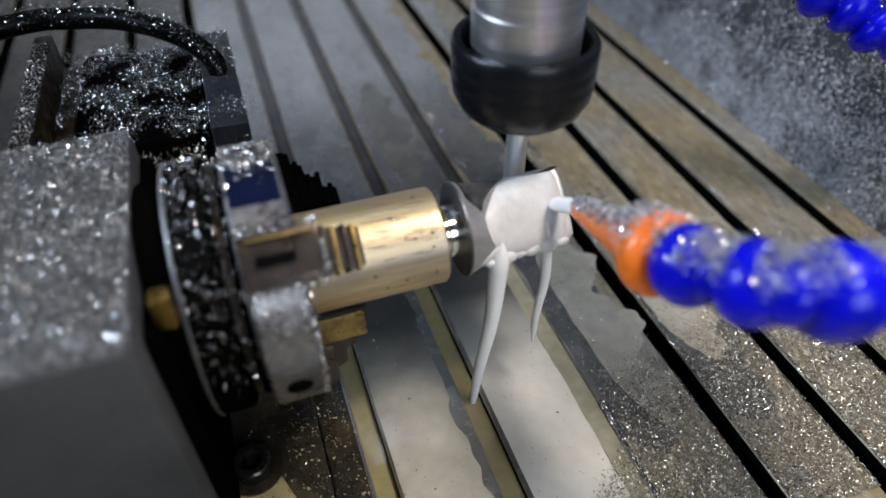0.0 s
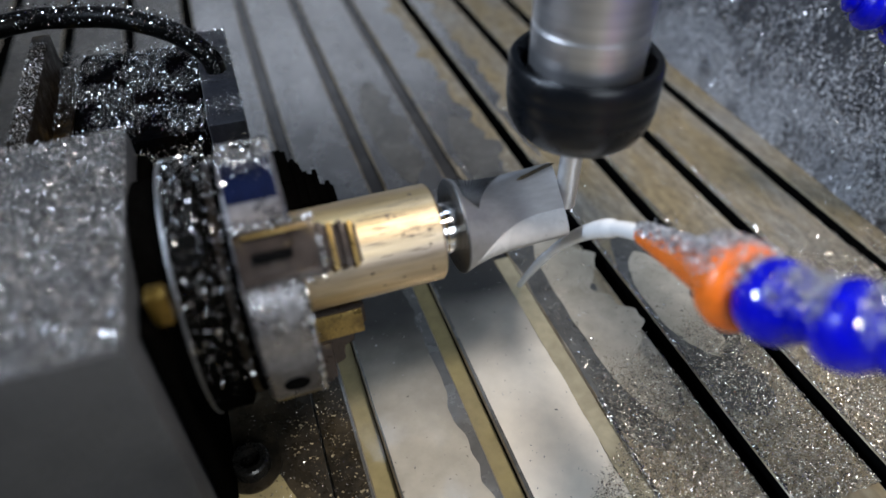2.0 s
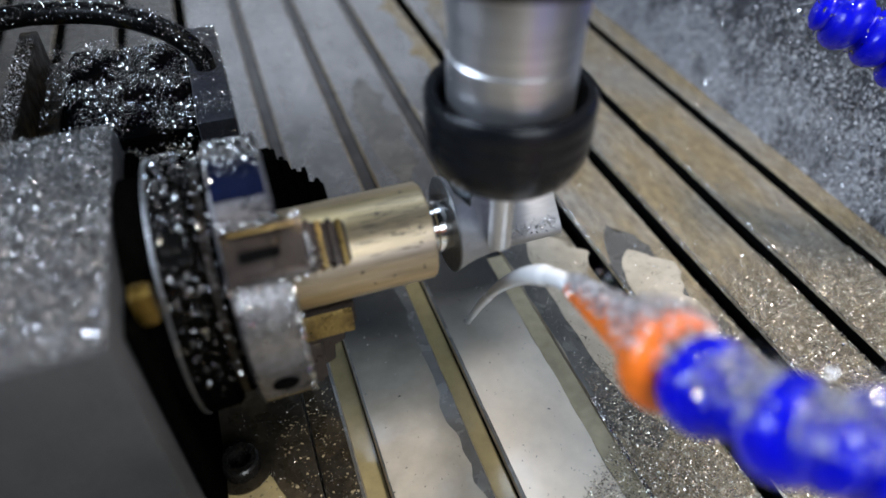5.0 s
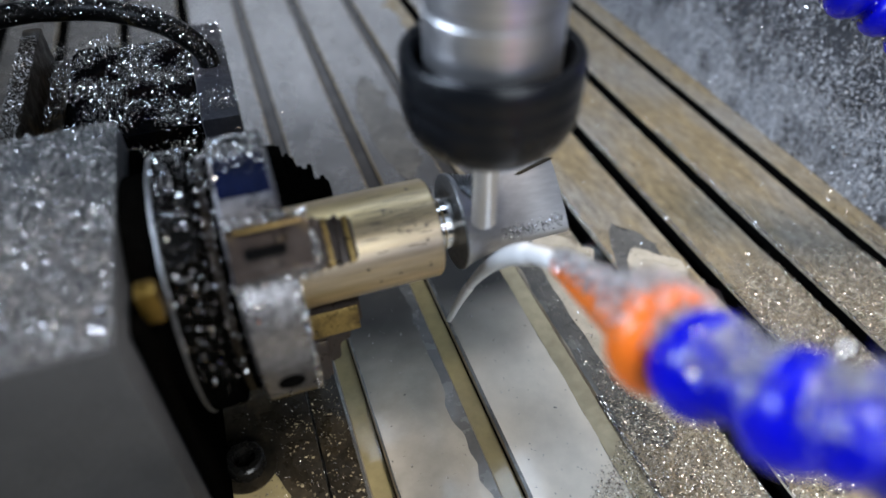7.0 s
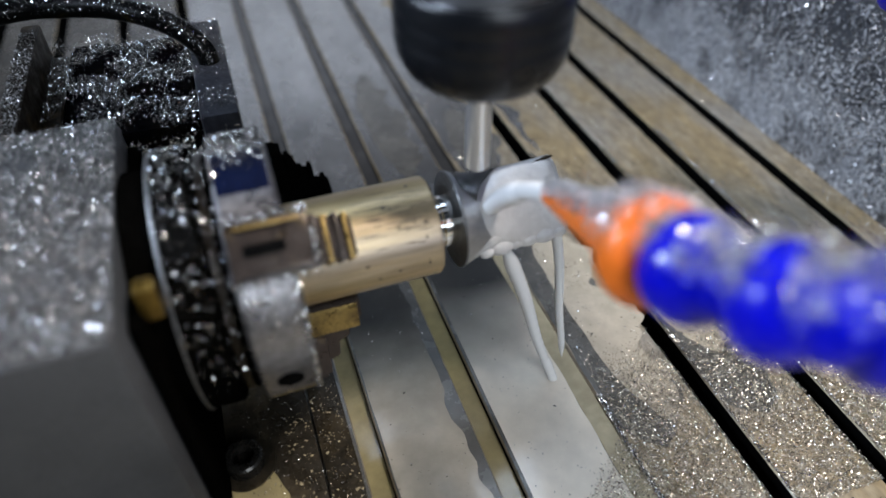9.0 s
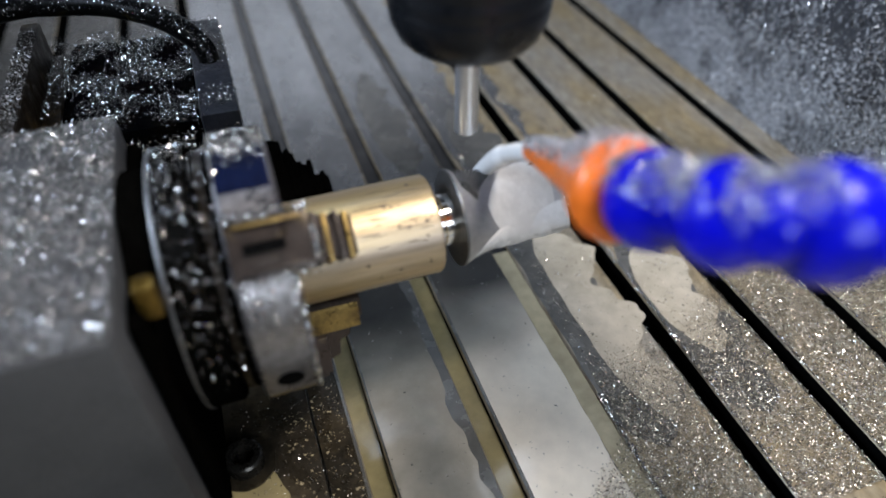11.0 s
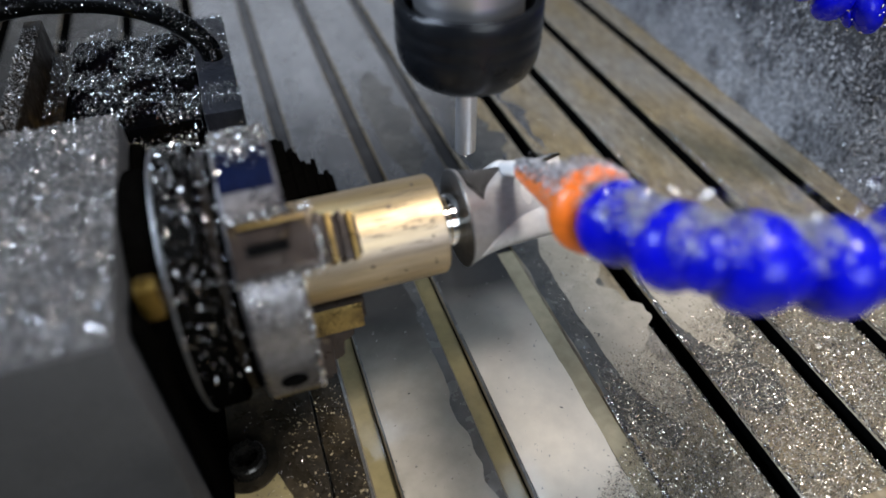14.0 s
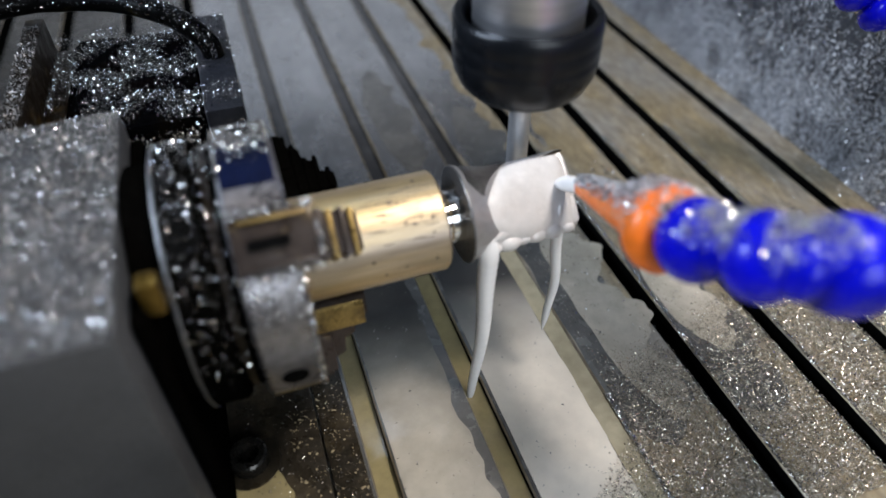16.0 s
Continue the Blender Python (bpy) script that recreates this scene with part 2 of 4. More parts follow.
def smooth_line(points, steps=8):
    pts = [Vector(p) for p in points]
    ext = [pts[0] * 2 - pts[1], *pts, pts[-1] * 2 - pts[-2]]
    out = []
    for i in range(1, len(ext) - 2):
        a, b, c, d = ext[i - 1:i + 3]
        for k in range(steps):
            t = k / steps
            out.append(0.5 * (2 * b + (c - a) * t + (2 * a - 5 * b + 4 * c - d) * t * t + (3 * b - a - 3 * c + d) * t ** 3))
    return out + [pts[-1]]


rng = np.random.default_rng(7)


def chips(name, points, normals, size, mat, flat=0.5, curl=0.6, long=2.2):
    """One mesh of many small curled metal shavings lying on the given points."""
    n = len(points)
    P, N = np.asarray(points, float), np.asarray(normals, float)
    d = rng.normal(size=(n, 3))
    nn = N + rng.normal(size=(n, 3)) * flat
    nn /= np.linalg.norm(nn, axis=1, keepdims=True)
    u = np.cross(d, nn)
    u /= np.linalg.norm(u, axis=1, keepdims=True)
    w = np.cross(nn, u)
    s = size * np.clip(np.exp(rng.normal(size=(n, 1)) * 0.35), 0.4, 1.9)
    ln = s * (0.6 + rng.random((n, 1)) * long)
    lift = N * s * 0.35
    c = curl * ln * (0.3 + rng.random((n, 1)))
    rows = []
    for k, (a, b) in enumerate(((-0.5, 0.0), (0.0, 0.5), (0.5, 0.0))):
        mid = P + lift + u * ln * a + nn * c * b
        tw = 0.5 * s * (1.0 if k == 1 else 0.55)
        rows += [mid - w * tw, mid + w * tw]
    V = np.stack(rows, 1).reshape(-1, 3)
    base = np.arange(n)[:, None] * 6
    F = np.concatenate([base + np.array([[0, 1, 3, 2]]), base + np.array([[2, 3, 5, 4]])])
    me = bpy.data.meshes.new(name)
    me.from_pydata(V.tolist(), [], F.tolist())
    me.materials.append(M[mat])
    return me


def blobs(name, points, normal, along_dir, width, stretch, mat, tilt=0.3, dome=0.3):
    """One mesh of many small domed drops, drawn out along a direction of the surface."""
    n = len(points)
    P, N, L = np.asarray(points, float), np.array(normal, float), np.array(along_dir, float)
    side = np.cross(N, L)
    w = width * np.clip(np.exp(rng.normal(size=(n, 1)) * 0.45), 0.35, 2.6)
    ln = w * (1 + rng.random((n, 1)) * stretch)
    a = rng.normal(size=(n, 1)) * tilt
    u, v = L * np.cos(a) + side * np.sin(a), side * np.cos(a) - L * np.sin(a)
    rows = [P + N * w * dome]
    for k in range(7):
        f = 2 * math.pi * k / 7
        q = 0.75 + 0.5 * rng.random((n, 1))
        rows.append(P + u * ln * q * math.cos(f) + v * w * q * math.sin(f))
    V = np.stack(rows, 1).reshape(-1, 3)
    base = np.arange(n)[:, None] * 8
    F = np.concatenate([base + np.array([[0, 1 + k, 1 + (k + 1) % 7]]) for k in range(7)])
    me = bpy.data.meshes.new(name)
    me.from_pydata(V.tolist(), [], F.tolist())
    me.polygons.foreach_set("use_smooth", [True] * len(me.polygons))
    me.materials.append(M[mat])
    return me


def scatter_box(n, lo, hi):
    lo, hi = np.array(lo), np.array(hi)
    return lo + rng.random((n, 3)) * (hi - lo)


def keep(points, scale, threshold, seed=0.0):
    """Keeps the points where a soft noise is high, so that the swarf lies in drifts."""
    val = np.array([noise.noise(Vector(p) * scale + Vector((seed, 0, 0))) for p in points])
    return points[val + rng.normal(size=len(points)) * 0.18 > threshold]


# ---- table ----
SLOTS = (-0.168, -0.121, -0.074, -0.027, 0.0190, 0.0650, 0.1110, 0.1590, 0.2040, 0.2465, 0.2945)
SLOT = 0.0042
table = thing("table", "milled aluminium T-slot machine table, wet and strewn with swarf", "machine table", kind="structure")
edges = [-0.215] + [v for s in SLOTS for v in (s - SLOT, s + SLOT)] + [0.3155]
for a, b in zip(edges[0::2], edges[1::2]):
    c, lip, web = 0.0008, 0.006, 0.0045
    outline = [(a, -c), (a + c, 0), (b - c, 0), (b, -c), (b, -lip), (b - web, -lip), (b - web, -0.0224), (a + web, -0.0224), (a + web, -lip), (a, -lip)]
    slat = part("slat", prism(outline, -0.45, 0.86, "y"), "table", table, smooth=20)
    # slot walls and undersides painted black to hold the slots' shade
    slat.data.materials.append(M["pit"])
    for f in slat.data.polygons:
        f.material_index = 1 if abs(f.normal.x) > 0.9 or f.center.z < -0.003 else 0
# black bed, so that the slots look deep and unlit
part("bed", box((-0.215, -0.45, -0.030), (0.3155, 0.86, -0.0225)), "pit", table, "bed painted black for the shade in the slots")

# ---- cabinet round the machine ----
wall_right = solid("wall_right", box((0.3160, -0.45, -0.03), (0.34, 0.9, 0.75)), "wall", "dark machine panel spattered with wet swarf", "wall", kind="structure")
solid("wall_back", box((-0.62, 0.875, 0.28), (0.3158, 0.89, 0.75)), "cabinet", "dark painted back panel of the cabinet", "wall", kind="structure")
# unseen pale board, added for the far wet slats to mirror
solid("back_reflector", box((-0.62, 0.875, -0.03), (0.3158, 0.89, 0.2795)), "pale", "unseen pale reflector below the back panel", "wall", kind="structure")
solid("wall_left", box((-0.64, -0.45, -0.03), (-0.622, 0.89, 0.75)), "cabinet", "dark painted side panel of the cabinet", "wall", kind="structure")
solid("ceiling", box((-0.64, -0.45, 0.752), (0.34, 0.9, 0.77)), "cabinet", "dark cabinet ceiling", "ceiling", kind="structure")
solid("floor", box((-0.64, -0.6, -0.05), (0.36, 0.9, -0.0305)), "cabinet", "dark sheet floor under the table", "floor", kind="structure")
solid("wall_front", box((-0.64, -0.62, -0.05), (0.36, -0.605, 0.77)), "cabinet", "dark painted front door of the cabinet", "wall", kind="structure")

# unseen slab, added to keep the side lamp off the far-left table
solid("light_block", box((-0.262, 0.30, -0.03), (-0.25, 0.874, 0.235)), "cabinet", "unseen dark slab added to shade the table's far left", "wall", kind="structure")

# ---- rotary axis: the chuck turns about a line along x ----
AY, AZ, SR = 0.166, 0.084, 0.0175
ALONG_X = Matrix.Translation((0, AY, AZ)) @ Matrix.Rotation(radians(90), 4, "Y")


def make_rotary():
    unit = thing("rotary_axis", "grey rotary axis housing with a black hub, crusted with swarf", "rotary axis")
    part("housing", box((-0.19, 0.1115, 0.008), (-0.038, 0.212, 0.1195), 0.003), "housing", unit)
    part("base_plate", box((-0.20, 0.07, 0.0), (-0.0005, 0.30, 0.006), 0.0006), "plate", unit, "dark oily steel base plate")
    part("base_rail", box((0.0003, 0.07, 0.0), (0.0128, 0.30, 0.0052), 0.0005), "plate", unit, "dark speckled steel rail")
    part("hub", lathe([(0, -0.0375), (0.037, -0.0375), (0.037, -0.0295), (0, -0.0295)], ALONG_X), "hub", unit, "black oily hub")
    part("cover", box((-0.0378, 0.122, 0.0065), (-0.0335, 0.207, 0.112), 0.002), "hub", unit, "black plate filling the gap beside the hub")
    part("plug", box((-0.0345, 0.1265, 0.1085), (-0.0288, 0.1325, 0.1195), 0.0015), "plug", unit, "brass-coloured plug")
    # socket screw in the base plate
    part("washer", lathe([(0.0070, 0.0058), (0.0112, 0.0058), (0.0112, 0.0070), (0.0070, 0.0074)], pose(-0.0275, 0.1430, 0), 40), "plate", unit, "wet steel washer")
    part("bolt", lathe([(0, 0.006), (0.0068, 0.006), (0.0072, 0.0066), (0.0072, 0.0126), (0.0064, 0.0134), (0.0042, 0.0134), (0.0042, 0.0085), (0, 0.0085)],
                              pose(-0.0275, 0.1430, 0), 32), "bolt", unit, "black socket head bolt in a milky puddle")
    return unit


def make_chuck():
    ch = thing("lathe_chuck", "wet steel three-jaw chuck holding the workpiece, speckled with swarf", "chuck")
    part("backplate", lathe([(0, -0.0285), (0.0405, -0.0285), (0.0418, -0.0275), (0.0418, -0.0185), (0.041, -0.0178), (0, -0.0178)], ALONG_X, 96), "hub", ch, "black backplate covered in swarf")
    part("neck_ring", lathe([(0, -0.0182), (0.0385, -0.0182), (0.0385, -0.0118), (0, -0.0118)], ALONG_X, 96), "hub", ch)
    # the edge's highlight, put in as a thin ring paler than the backplate
    part("edge_highlight", lathe([(0.0410, -0.0288), (0.0417, -0.0288), (0.0421, -0.0283), (0.0421, -0.0278), (0.0410, -0.0276)], ALONG_X, 96), "face", ch, "paler ring for the highlight on the backplate's edge")
    part("oil_ring", lathe([(0.0380, -0.0160), (0.0389, -0.0158), (0.0389, -0.0140), (0.0380, -0.0138)], ALONG_X, 96), "rust", ch, "golden oily ring")
    # body with a bore
    part("chuck_body", lathe([(0.012, -0.0115), (0.0422, -0.0115), (0.0432, -0.0105), (0.0432, 0.0042), (0.0420, 0.0055), (0.012, 0.0055)], ALONG_X, 128), "chuck", ch)
    # the dark blue reflection on top of the chuck, painted as a thin band
    rings = []
    for k in range(15):
        e = radians(70 + 2.2 * k)
        d = Vector((0, -math.cos(e), math.sin(e)))
        rings.append([Vector((x, AY, AZ)) + d * r for x, r in ((-0.0108, 0.0420), (-0.0105, 0.04335), (0.0040, 0.04335), (0.0044, 0.0420))])
    part("sheen_band", loft(rings), "blue_sheen", ch, "band with the chuck's dark blue reflection painted on")
    rings = []
    for k in range(9):
        e = radians(-44 + 1.6 * k)
        d = Vector((0, -math.cos(e), math.sin(e)))
        rings.append([Vector((x, AY, AZ)) + d * r for x, r in ((-0.0108, 0.0420), (-0.0105, 0.04335), (0.0040, 0.04335), (0.0044, 0.0420))])
    part("worn_edge", loft(rings), "brass", ch, "golden oily lower edge")
    e = radians(56)
    # flat black disc in place of a hole, its inner shade as colour
    part("key_hole", lathe([(0, 0.0410), (0.0046, 0.0410), (0.0046, 0.0421), (0, 0.0421)], Matrix.Translation((-0.0225, AY, AZ)) @ Matrix.Rotation(radians(90) - e, 4, "X"), 28), "pit", ch, "black disc for the dark inside a hole")
    for k, turn in enumerate((47, 167, 287)):
        # the second jaw is black, darker than the other two
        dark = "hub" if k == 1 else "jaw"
        m = Matrix.Translation((0, AY, AZ)) @ Matrix.Rotation(radians(-turn), 4, "X") @ Matrix.Rotation(radians(180), 4, "Z")
        # jaw frame: x along the axis (flipped), y outward along the radius
        a, b = 0.0065, 0.0062
        steps = [(0.0455, 0.0015), (0.0455, 0.0105), (0.0395, 0.0105), (0.0395, 0.0150), (0.0325, 0.0150), (0.0325, 0.0195), (0.0262, 0.0195),
                 (0.0262, 0.0248), (0.0178, 0.0248), (0.0178, 0.0015)]
        bm = bmesh.new()
        outline = [(r, x) for r, x in steps]
        lo = [bm.verts.new((-x, r, -a)) for r, x in outline]
        hi = [bm.verts.new((-x, r, a)) for r, x in outline]
        n = len(outline)
        bm.faces.new(lo)
        bm.faces.new(hi[::-1])
        for i in range(n):
            bm.faces.new((lo[i], hi[i], hi[(i + 1) % n], lo[(i + 1) % n]))
        bmesh.ops.bevel(bm, geom=list(bm.edges), offset=0.0006, segments=2, affect="EDGES")
        bm.transform(m)
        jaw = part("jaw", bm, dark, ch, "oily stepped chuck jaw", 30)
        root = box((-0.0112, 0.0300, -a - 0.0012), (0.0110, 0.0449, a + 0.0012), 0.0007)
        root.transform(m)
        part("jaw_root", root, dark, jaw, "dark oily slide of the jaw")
        # scroll teeth across the steps
        if k == 2:
            for side in (-1, 1):
                cheek = box((-0.0236, 0.0195, side * a - 0.0005), (-0.0030, 0.0290, side * a + 0.0005), 0.0003)
                cheek.transform(m)
                part("cheek", cheek, "brass", jaw, "golden oily jaw side")
        for i in range(4 if k != 2 else 0):
            x0 = 0.0118 + i * 0.0034
            r1 = 0.0400 if x0 < 0.0148 else 0.0330 if x0 < 0.019 else 0.0268
            tooth = box((-x0 - 0.0017, 0.0185, -a - 0.0007), (-x0, r1 + 0.0006, a + 0.0007), 0.0004)
            tooth.transform(m)
            part("tooth", tooth, "brass" if i % 2 and k != 1 else dark, jaw)
        for side in (-1, 1):
            strip = box((-0.0095, 0.0450, side * (a - 0.0002) - 0.0005), (0.0085, 0.0466, side * (a - 0.0002) + 0.0005), 0.0003)
            strip.transform(m)
            part("slide_edge", strip, "brass" if k == 0 and side > 0 else dark, jaw, "worn slide edge")
        # raised black block paints the dark of the key slot
        key = box((-0.0042, 0.0440, -0.0014), (0.0068, 0.0468, 0.0014), 0.0006)
        key.transform(m)
        part("key_slot", key, "pit", jaw, "black key slot")
    for turn in (347, 107, 227):
        m = Matrix.Translation((0, AY, AZ)) @ Matrix.Rotation(radians(-turn), 4, "X")
        # black discs again stand in for the shaded key holes
        key = lathe([(0, 0.0420), (0.0040, 0.0420), (0.0040, 0.0435), (0.0030, 0.0437), (0, 0.0437)], m @ pose(-0.003, 0, 0) @ Matrix.Rotation(radians(90), 4, "X"), 24)
        part("key_hole", key, "pit", ch, "black chuck key hole")
    return ch


LEAN = radians(42)
FACE_U, FACE_N = Vector((0, math.cos(LEAN), math.sin(LEAN))), Vector((0, -math.sin(LEAN), math.cos(LEAN)))


def blade_at(f):
    """The blade's section at f, from its shoulder (0) to its tip (1): centre, squareness, half width, front and back depth."""
    e = min(1.0, max(0.0, f / 0.60))
    cut = 1 - (1 - min(1.0, max(0.0, f / 0.74))) ** 1.8
    e = 1 - (1 - e) ** 1.9
    centre = Vector((0.0629 + f * 0.0407, AY - 0.0008 * e, AZ + 0.0006 * e + 0.0016 * f))
    waist = 0.0028 * (f / 0.42) * math.exp(1 - f / 0.42)
    return centre, 1.0 - 0.35 * e, SR - waist - 0.0017 * f, SR + (0.0034 - SR) * cut, SR + (0.0085 - SR) * e


def blade_ring(f, swell=None, seg=72):
    centre, p, major, front, back = blade_at(f)
    p = 0.5 * (p + 1.0) if swell else p
    ring = []
    for k in range(seg):
        a = 2 * math.pi * k / seg
        c, s = math.cos(a), math.sin(a)
        d = swell(f, c, s) if swell else 0.0
        u = (major + d) * math.copysign(abs(c) ** p, c)
        v = ((front if s > 0 else back) + d) * math.copysign(abs(s) ** p, s)
        ring.append(centre + FACE_U * u + FACE_N * v)
    return ring


def face_point(f, q, lift=0.0):
    """A place on the blade's slanted front: q from its lower (-1) to its upper edge (1)."""
    centre, p, major, front, back = blade_at(f)
    s = math.sqrt(max(0.0, 1 - min(1.0, abs(q)) ** (2 / p))) ** p
    return centre + FACE_U * (q * major) + FACE_N * (front * s + lift)


def make_workpiece():
    wp = thing("workpiece", "stained aluminium bar turned down to a fresh-cut blade", "workpiece")
    prof = [(0, 0.006), (SR - 0.0005, 0.006), (SR, 0.0065), (SR, 0.0538), (SR - 0.0006, 0.0545), (0, 0.0545)]
    bar = part("bar", lathe(prof, ALONG_X, 96), "stock", wp, "oil-stained golden grey sawn bar")
    # round dark pits, and fine saw streaks on the upper side
    for i in range(74):
        pit = i < 16
        a, x = radians(rng.uniform(30, 165) if pit else rng.normal(128, 16)), rng.uniform(0.028, 0.052)
        w, h = (rng.uniform(0.0003, 0.0008), 0.0) if pit else (rng.uniform(0.0012, 0.0048), rng.uniform(0.00005, 0.00016))
        h = h or w * rng.uniform(0.8, 1.1)
        w = min(w, 0.0534 - x, x - 0.0265)
        ring = []
        for k in range(10):
            f = 2 * math.pi * k / 10
            q = 1 + (0.22 if pit else 0.1) * math.sin(3 * f + i)
            ring.append((x + w * q * math.cos(f), a + h * q * math.sin(f) / SR))
        bm = bmesh.new()
        top = [bm.verts.new((xx, AY - (SR + 0.00006) * math.cos(aa - 1.2), AZ + (SR + 0.00006) * math.sin(aa - 1.2))) for xx, aa in ring]
        mid = bm.verts.new((x, AY - (SR + 0.00012) * math.cos(a - 1.2), AZ + (SR + 0.00012) * math.sin(a - 1.2)))
        for k in range(10):
            bm.faces.new((top[k], top[(k + 1) % 10], mid))
        part("stain" if pit else "saw_mark", bm, "stain", bar)
    part("neck", lathe([(0, 0.054), (0.0088, 0.054), (0.0088, 0.0575), (0.0093, 0.058), (0.0093, 0.0645), (0, 0.0645)], ALONG_X, 64), "neck", wp, "bright turned neck")
    part("shoulder", lathe([(0, 0.0622), (SR - 0.0002, 0.0622), (SR, 0.0624), (SR - 0.0001, 0.0631), (0, 0.0631)], ALONG_X, 96), "face", wp, "dark turned shoulder face")
    # blade: from the round shoulder to a flat slanted tongue
    blade = part("blade", loft([blade_ring(i / 40) for i in range(41)]), "cut", wp, "freshly milled aluminium blade with tool marks", 50)
    # fine curved steps left by the cutter between the shoulder and the flat
    for i in range(24):
        pts = []
        for k in range(9):
            g = k / 8
            f = 0.045 + 0.020 * i * (1 - g) ** 1.3 + 0.005 * i * g
            pts.append(face_point(f, 0.985 - (0.50 + 0.014 * i) * g ** 1.2, 0.00022))
        # alternating black and bright tubes paint the steps' shade and glint
        part("scallop", tube(pts, 0.00012 if i % 2 else 0.00026, 6), "carbide" if i % 2 else "pit", blade)
    for i in range(7):
        pts = [face_point(0.62 + 0.045 * i + 0.035 * k, 0.74 + 0.028 * i + 0.012 * k * (1 - i / 9), 0.00004) for k in range(5)]
        part("burr", tube(pts, [0.0001, 0.0005, 0.0008, 0.0005, 0.0001], 6), "plate", blade, "dark curled burr")
    # shavings caught on the lower side of the flat
    P = [face_point(rng.uniform(0.34, 0.96), rng.uniform(-0.82, -0.52) + 0.04 * rng.normal()) for _ in range(480)]
    caught = new("swarf", chips("swarf", P, [FACE_N] * len(P), 0.00028, "chip", 0.6, 0.4))
    caught.parent = blade
    tagged(caught, "bright shavings caught on the blade", kind="stuff")
    return wp


def make_motor():
    mo = thing("stepper_motor", "black stepper motor buried in shiny curled swarf", "motor")
    part("shell", box((-0.066, 0.238, 0.016), (-0.0145, 0.320, 0.0985), 0.004), "motor", mo)
    part("flange", box((-0.0142, 0.236, 0.014), (0.0005, 0.325, 0.1005), 0.0015), "flange", mo, "dull blue-grey motor flange")
    part("end_cap", box((-0.0735, 0.240, 0.018), (-0.0662, 0.318, 0.0965), 0.002), "rust", mo, "brown stained end cap")
    part("connector", box((-0.066, 0.3205, 0.070), (-0.050, 0.332, 0.094), 0.002), "motor", mo)
    part("foot", box((-0.075, 0.245, 0.0), (-0.004, 0.315, 0.0165), 0.001), "motor", mo)
    br = thing("bracket", "grey steel side bracket dusted with fine swarf", "bracket")
    part("upright", box((-0.0815, 0.2125, 0.0), (-0.0740, 0.3230, 0.1100), 0.001), "rust", br)
    part("brace", box((-0.0738, 0.2125, 0.0), (-0.0690, 0.2372, 0.0935), 0.001), "rust", br, "rusty brown brace")
    line = smooth_line([(-0.20, 0.262, 0.118), (-0.135, 0.290, 0.121), (-0.083, 0.3085, 0.122), (-0.062, 0.3075, 0.122), (-0.040, 0.2985, 0.122), (-0.0205, 0.287, 0.118), (-0.009, 0.283, 0.108), (-0.0065, 0.282, 0.0985)], 8)
    cab = thing("cable", "black braided motor cable caked in swarf", "cable")
    part("jacket", tube(line, 0.0046, 20), "rubber", cab)
    P, N = [], []
    for _ in range(7500):
        p = Vector(line[rng.integers(0, len(line))]) + Vector(rng.normal(size=3) * 0.0012)
        v = Vector((0.15 * rng.normal(), rng.normal(), abs(rng.normal()) * 0.9)).normalized()
        if v.z > rng.uniform(-0.4, 0.8):
            P.append(p + v * 0.0046)
            N.append(v)
    sw = new("swarf", chips("swarf", P, N, 0.00026, "chip", 0.9, 0.7, 3.0))
    sw.parent = cab
    tagged(sw, "fine grey swarf", kind="stuff")


def make_spindle():
    sp = thing("spindle", "milling spindle with a black collet nut and a bright end mill", "spindle")
    # tip of the tool at the origin
    part("end_mill", lathe([(0, 0.0), (0.0036, 0.0), (0.0040, 0.0004), (0.0040, 0.040), (0, 0.040)], Matrix(), 40), "carbide", sp, "bright end mill")
    part("collet", lathe([(0, 0.0345), (0.0078, 0.0345), (0.0085, 0.037), (0.0085, 0.050), (0, 0.050)], Matrix(), 48), "shaft", sp)
    nut = [(0.0080, 0.0368), (0.0080, 0.0350), (0.0150, 0.0335), (0.0195, 0.0345), (0.0222, 0.0372), (0.0243, 0.0418), (0.0250, 0.0470), (0.0250, 0.0478), (0.02488, 0.0482), (0.02488, 0.0498), (0.0250, 0.0502),
           (0.0250, 0.0535), (0.02488, 0.0539), (0.02488, 0.0549), (0.0250, 0.0553), (0.0250, 0.0600), (0.0242, 0.0612), (0.0222, 0.0614), (0.0212, 0.0600), (0.0212, 0.0480), (0.0080, 0.0440)]
    part("collet_nut", lathe(nut, Matrix(), 96), "black", sp, "black oxide collet nut", 50)
    shaft = [(0, 0.046), (0.0185, 0.046), (0.0185, 0.0720), (0.0180, 0.0726), (0.0180, 0.0735), (0.0185, 0.0741), (0.0185, 0.0840), (0.0192, 0.0846), (0.0192, 0.0990), (0, 0.0990)]
    part("shaft", lathe(shaft, Matrix(), 96), "shaft", sp, "ground steel spindle nose", 22)
    part("spindle_body", lathe([(0, 0.0985), (0.033, 0.0985), (0.0335, 0.0995), (0.0335, 0.26), (0, 0.26)], Matrix(), 96), "black", sp, "dark spindle body")
    return sp


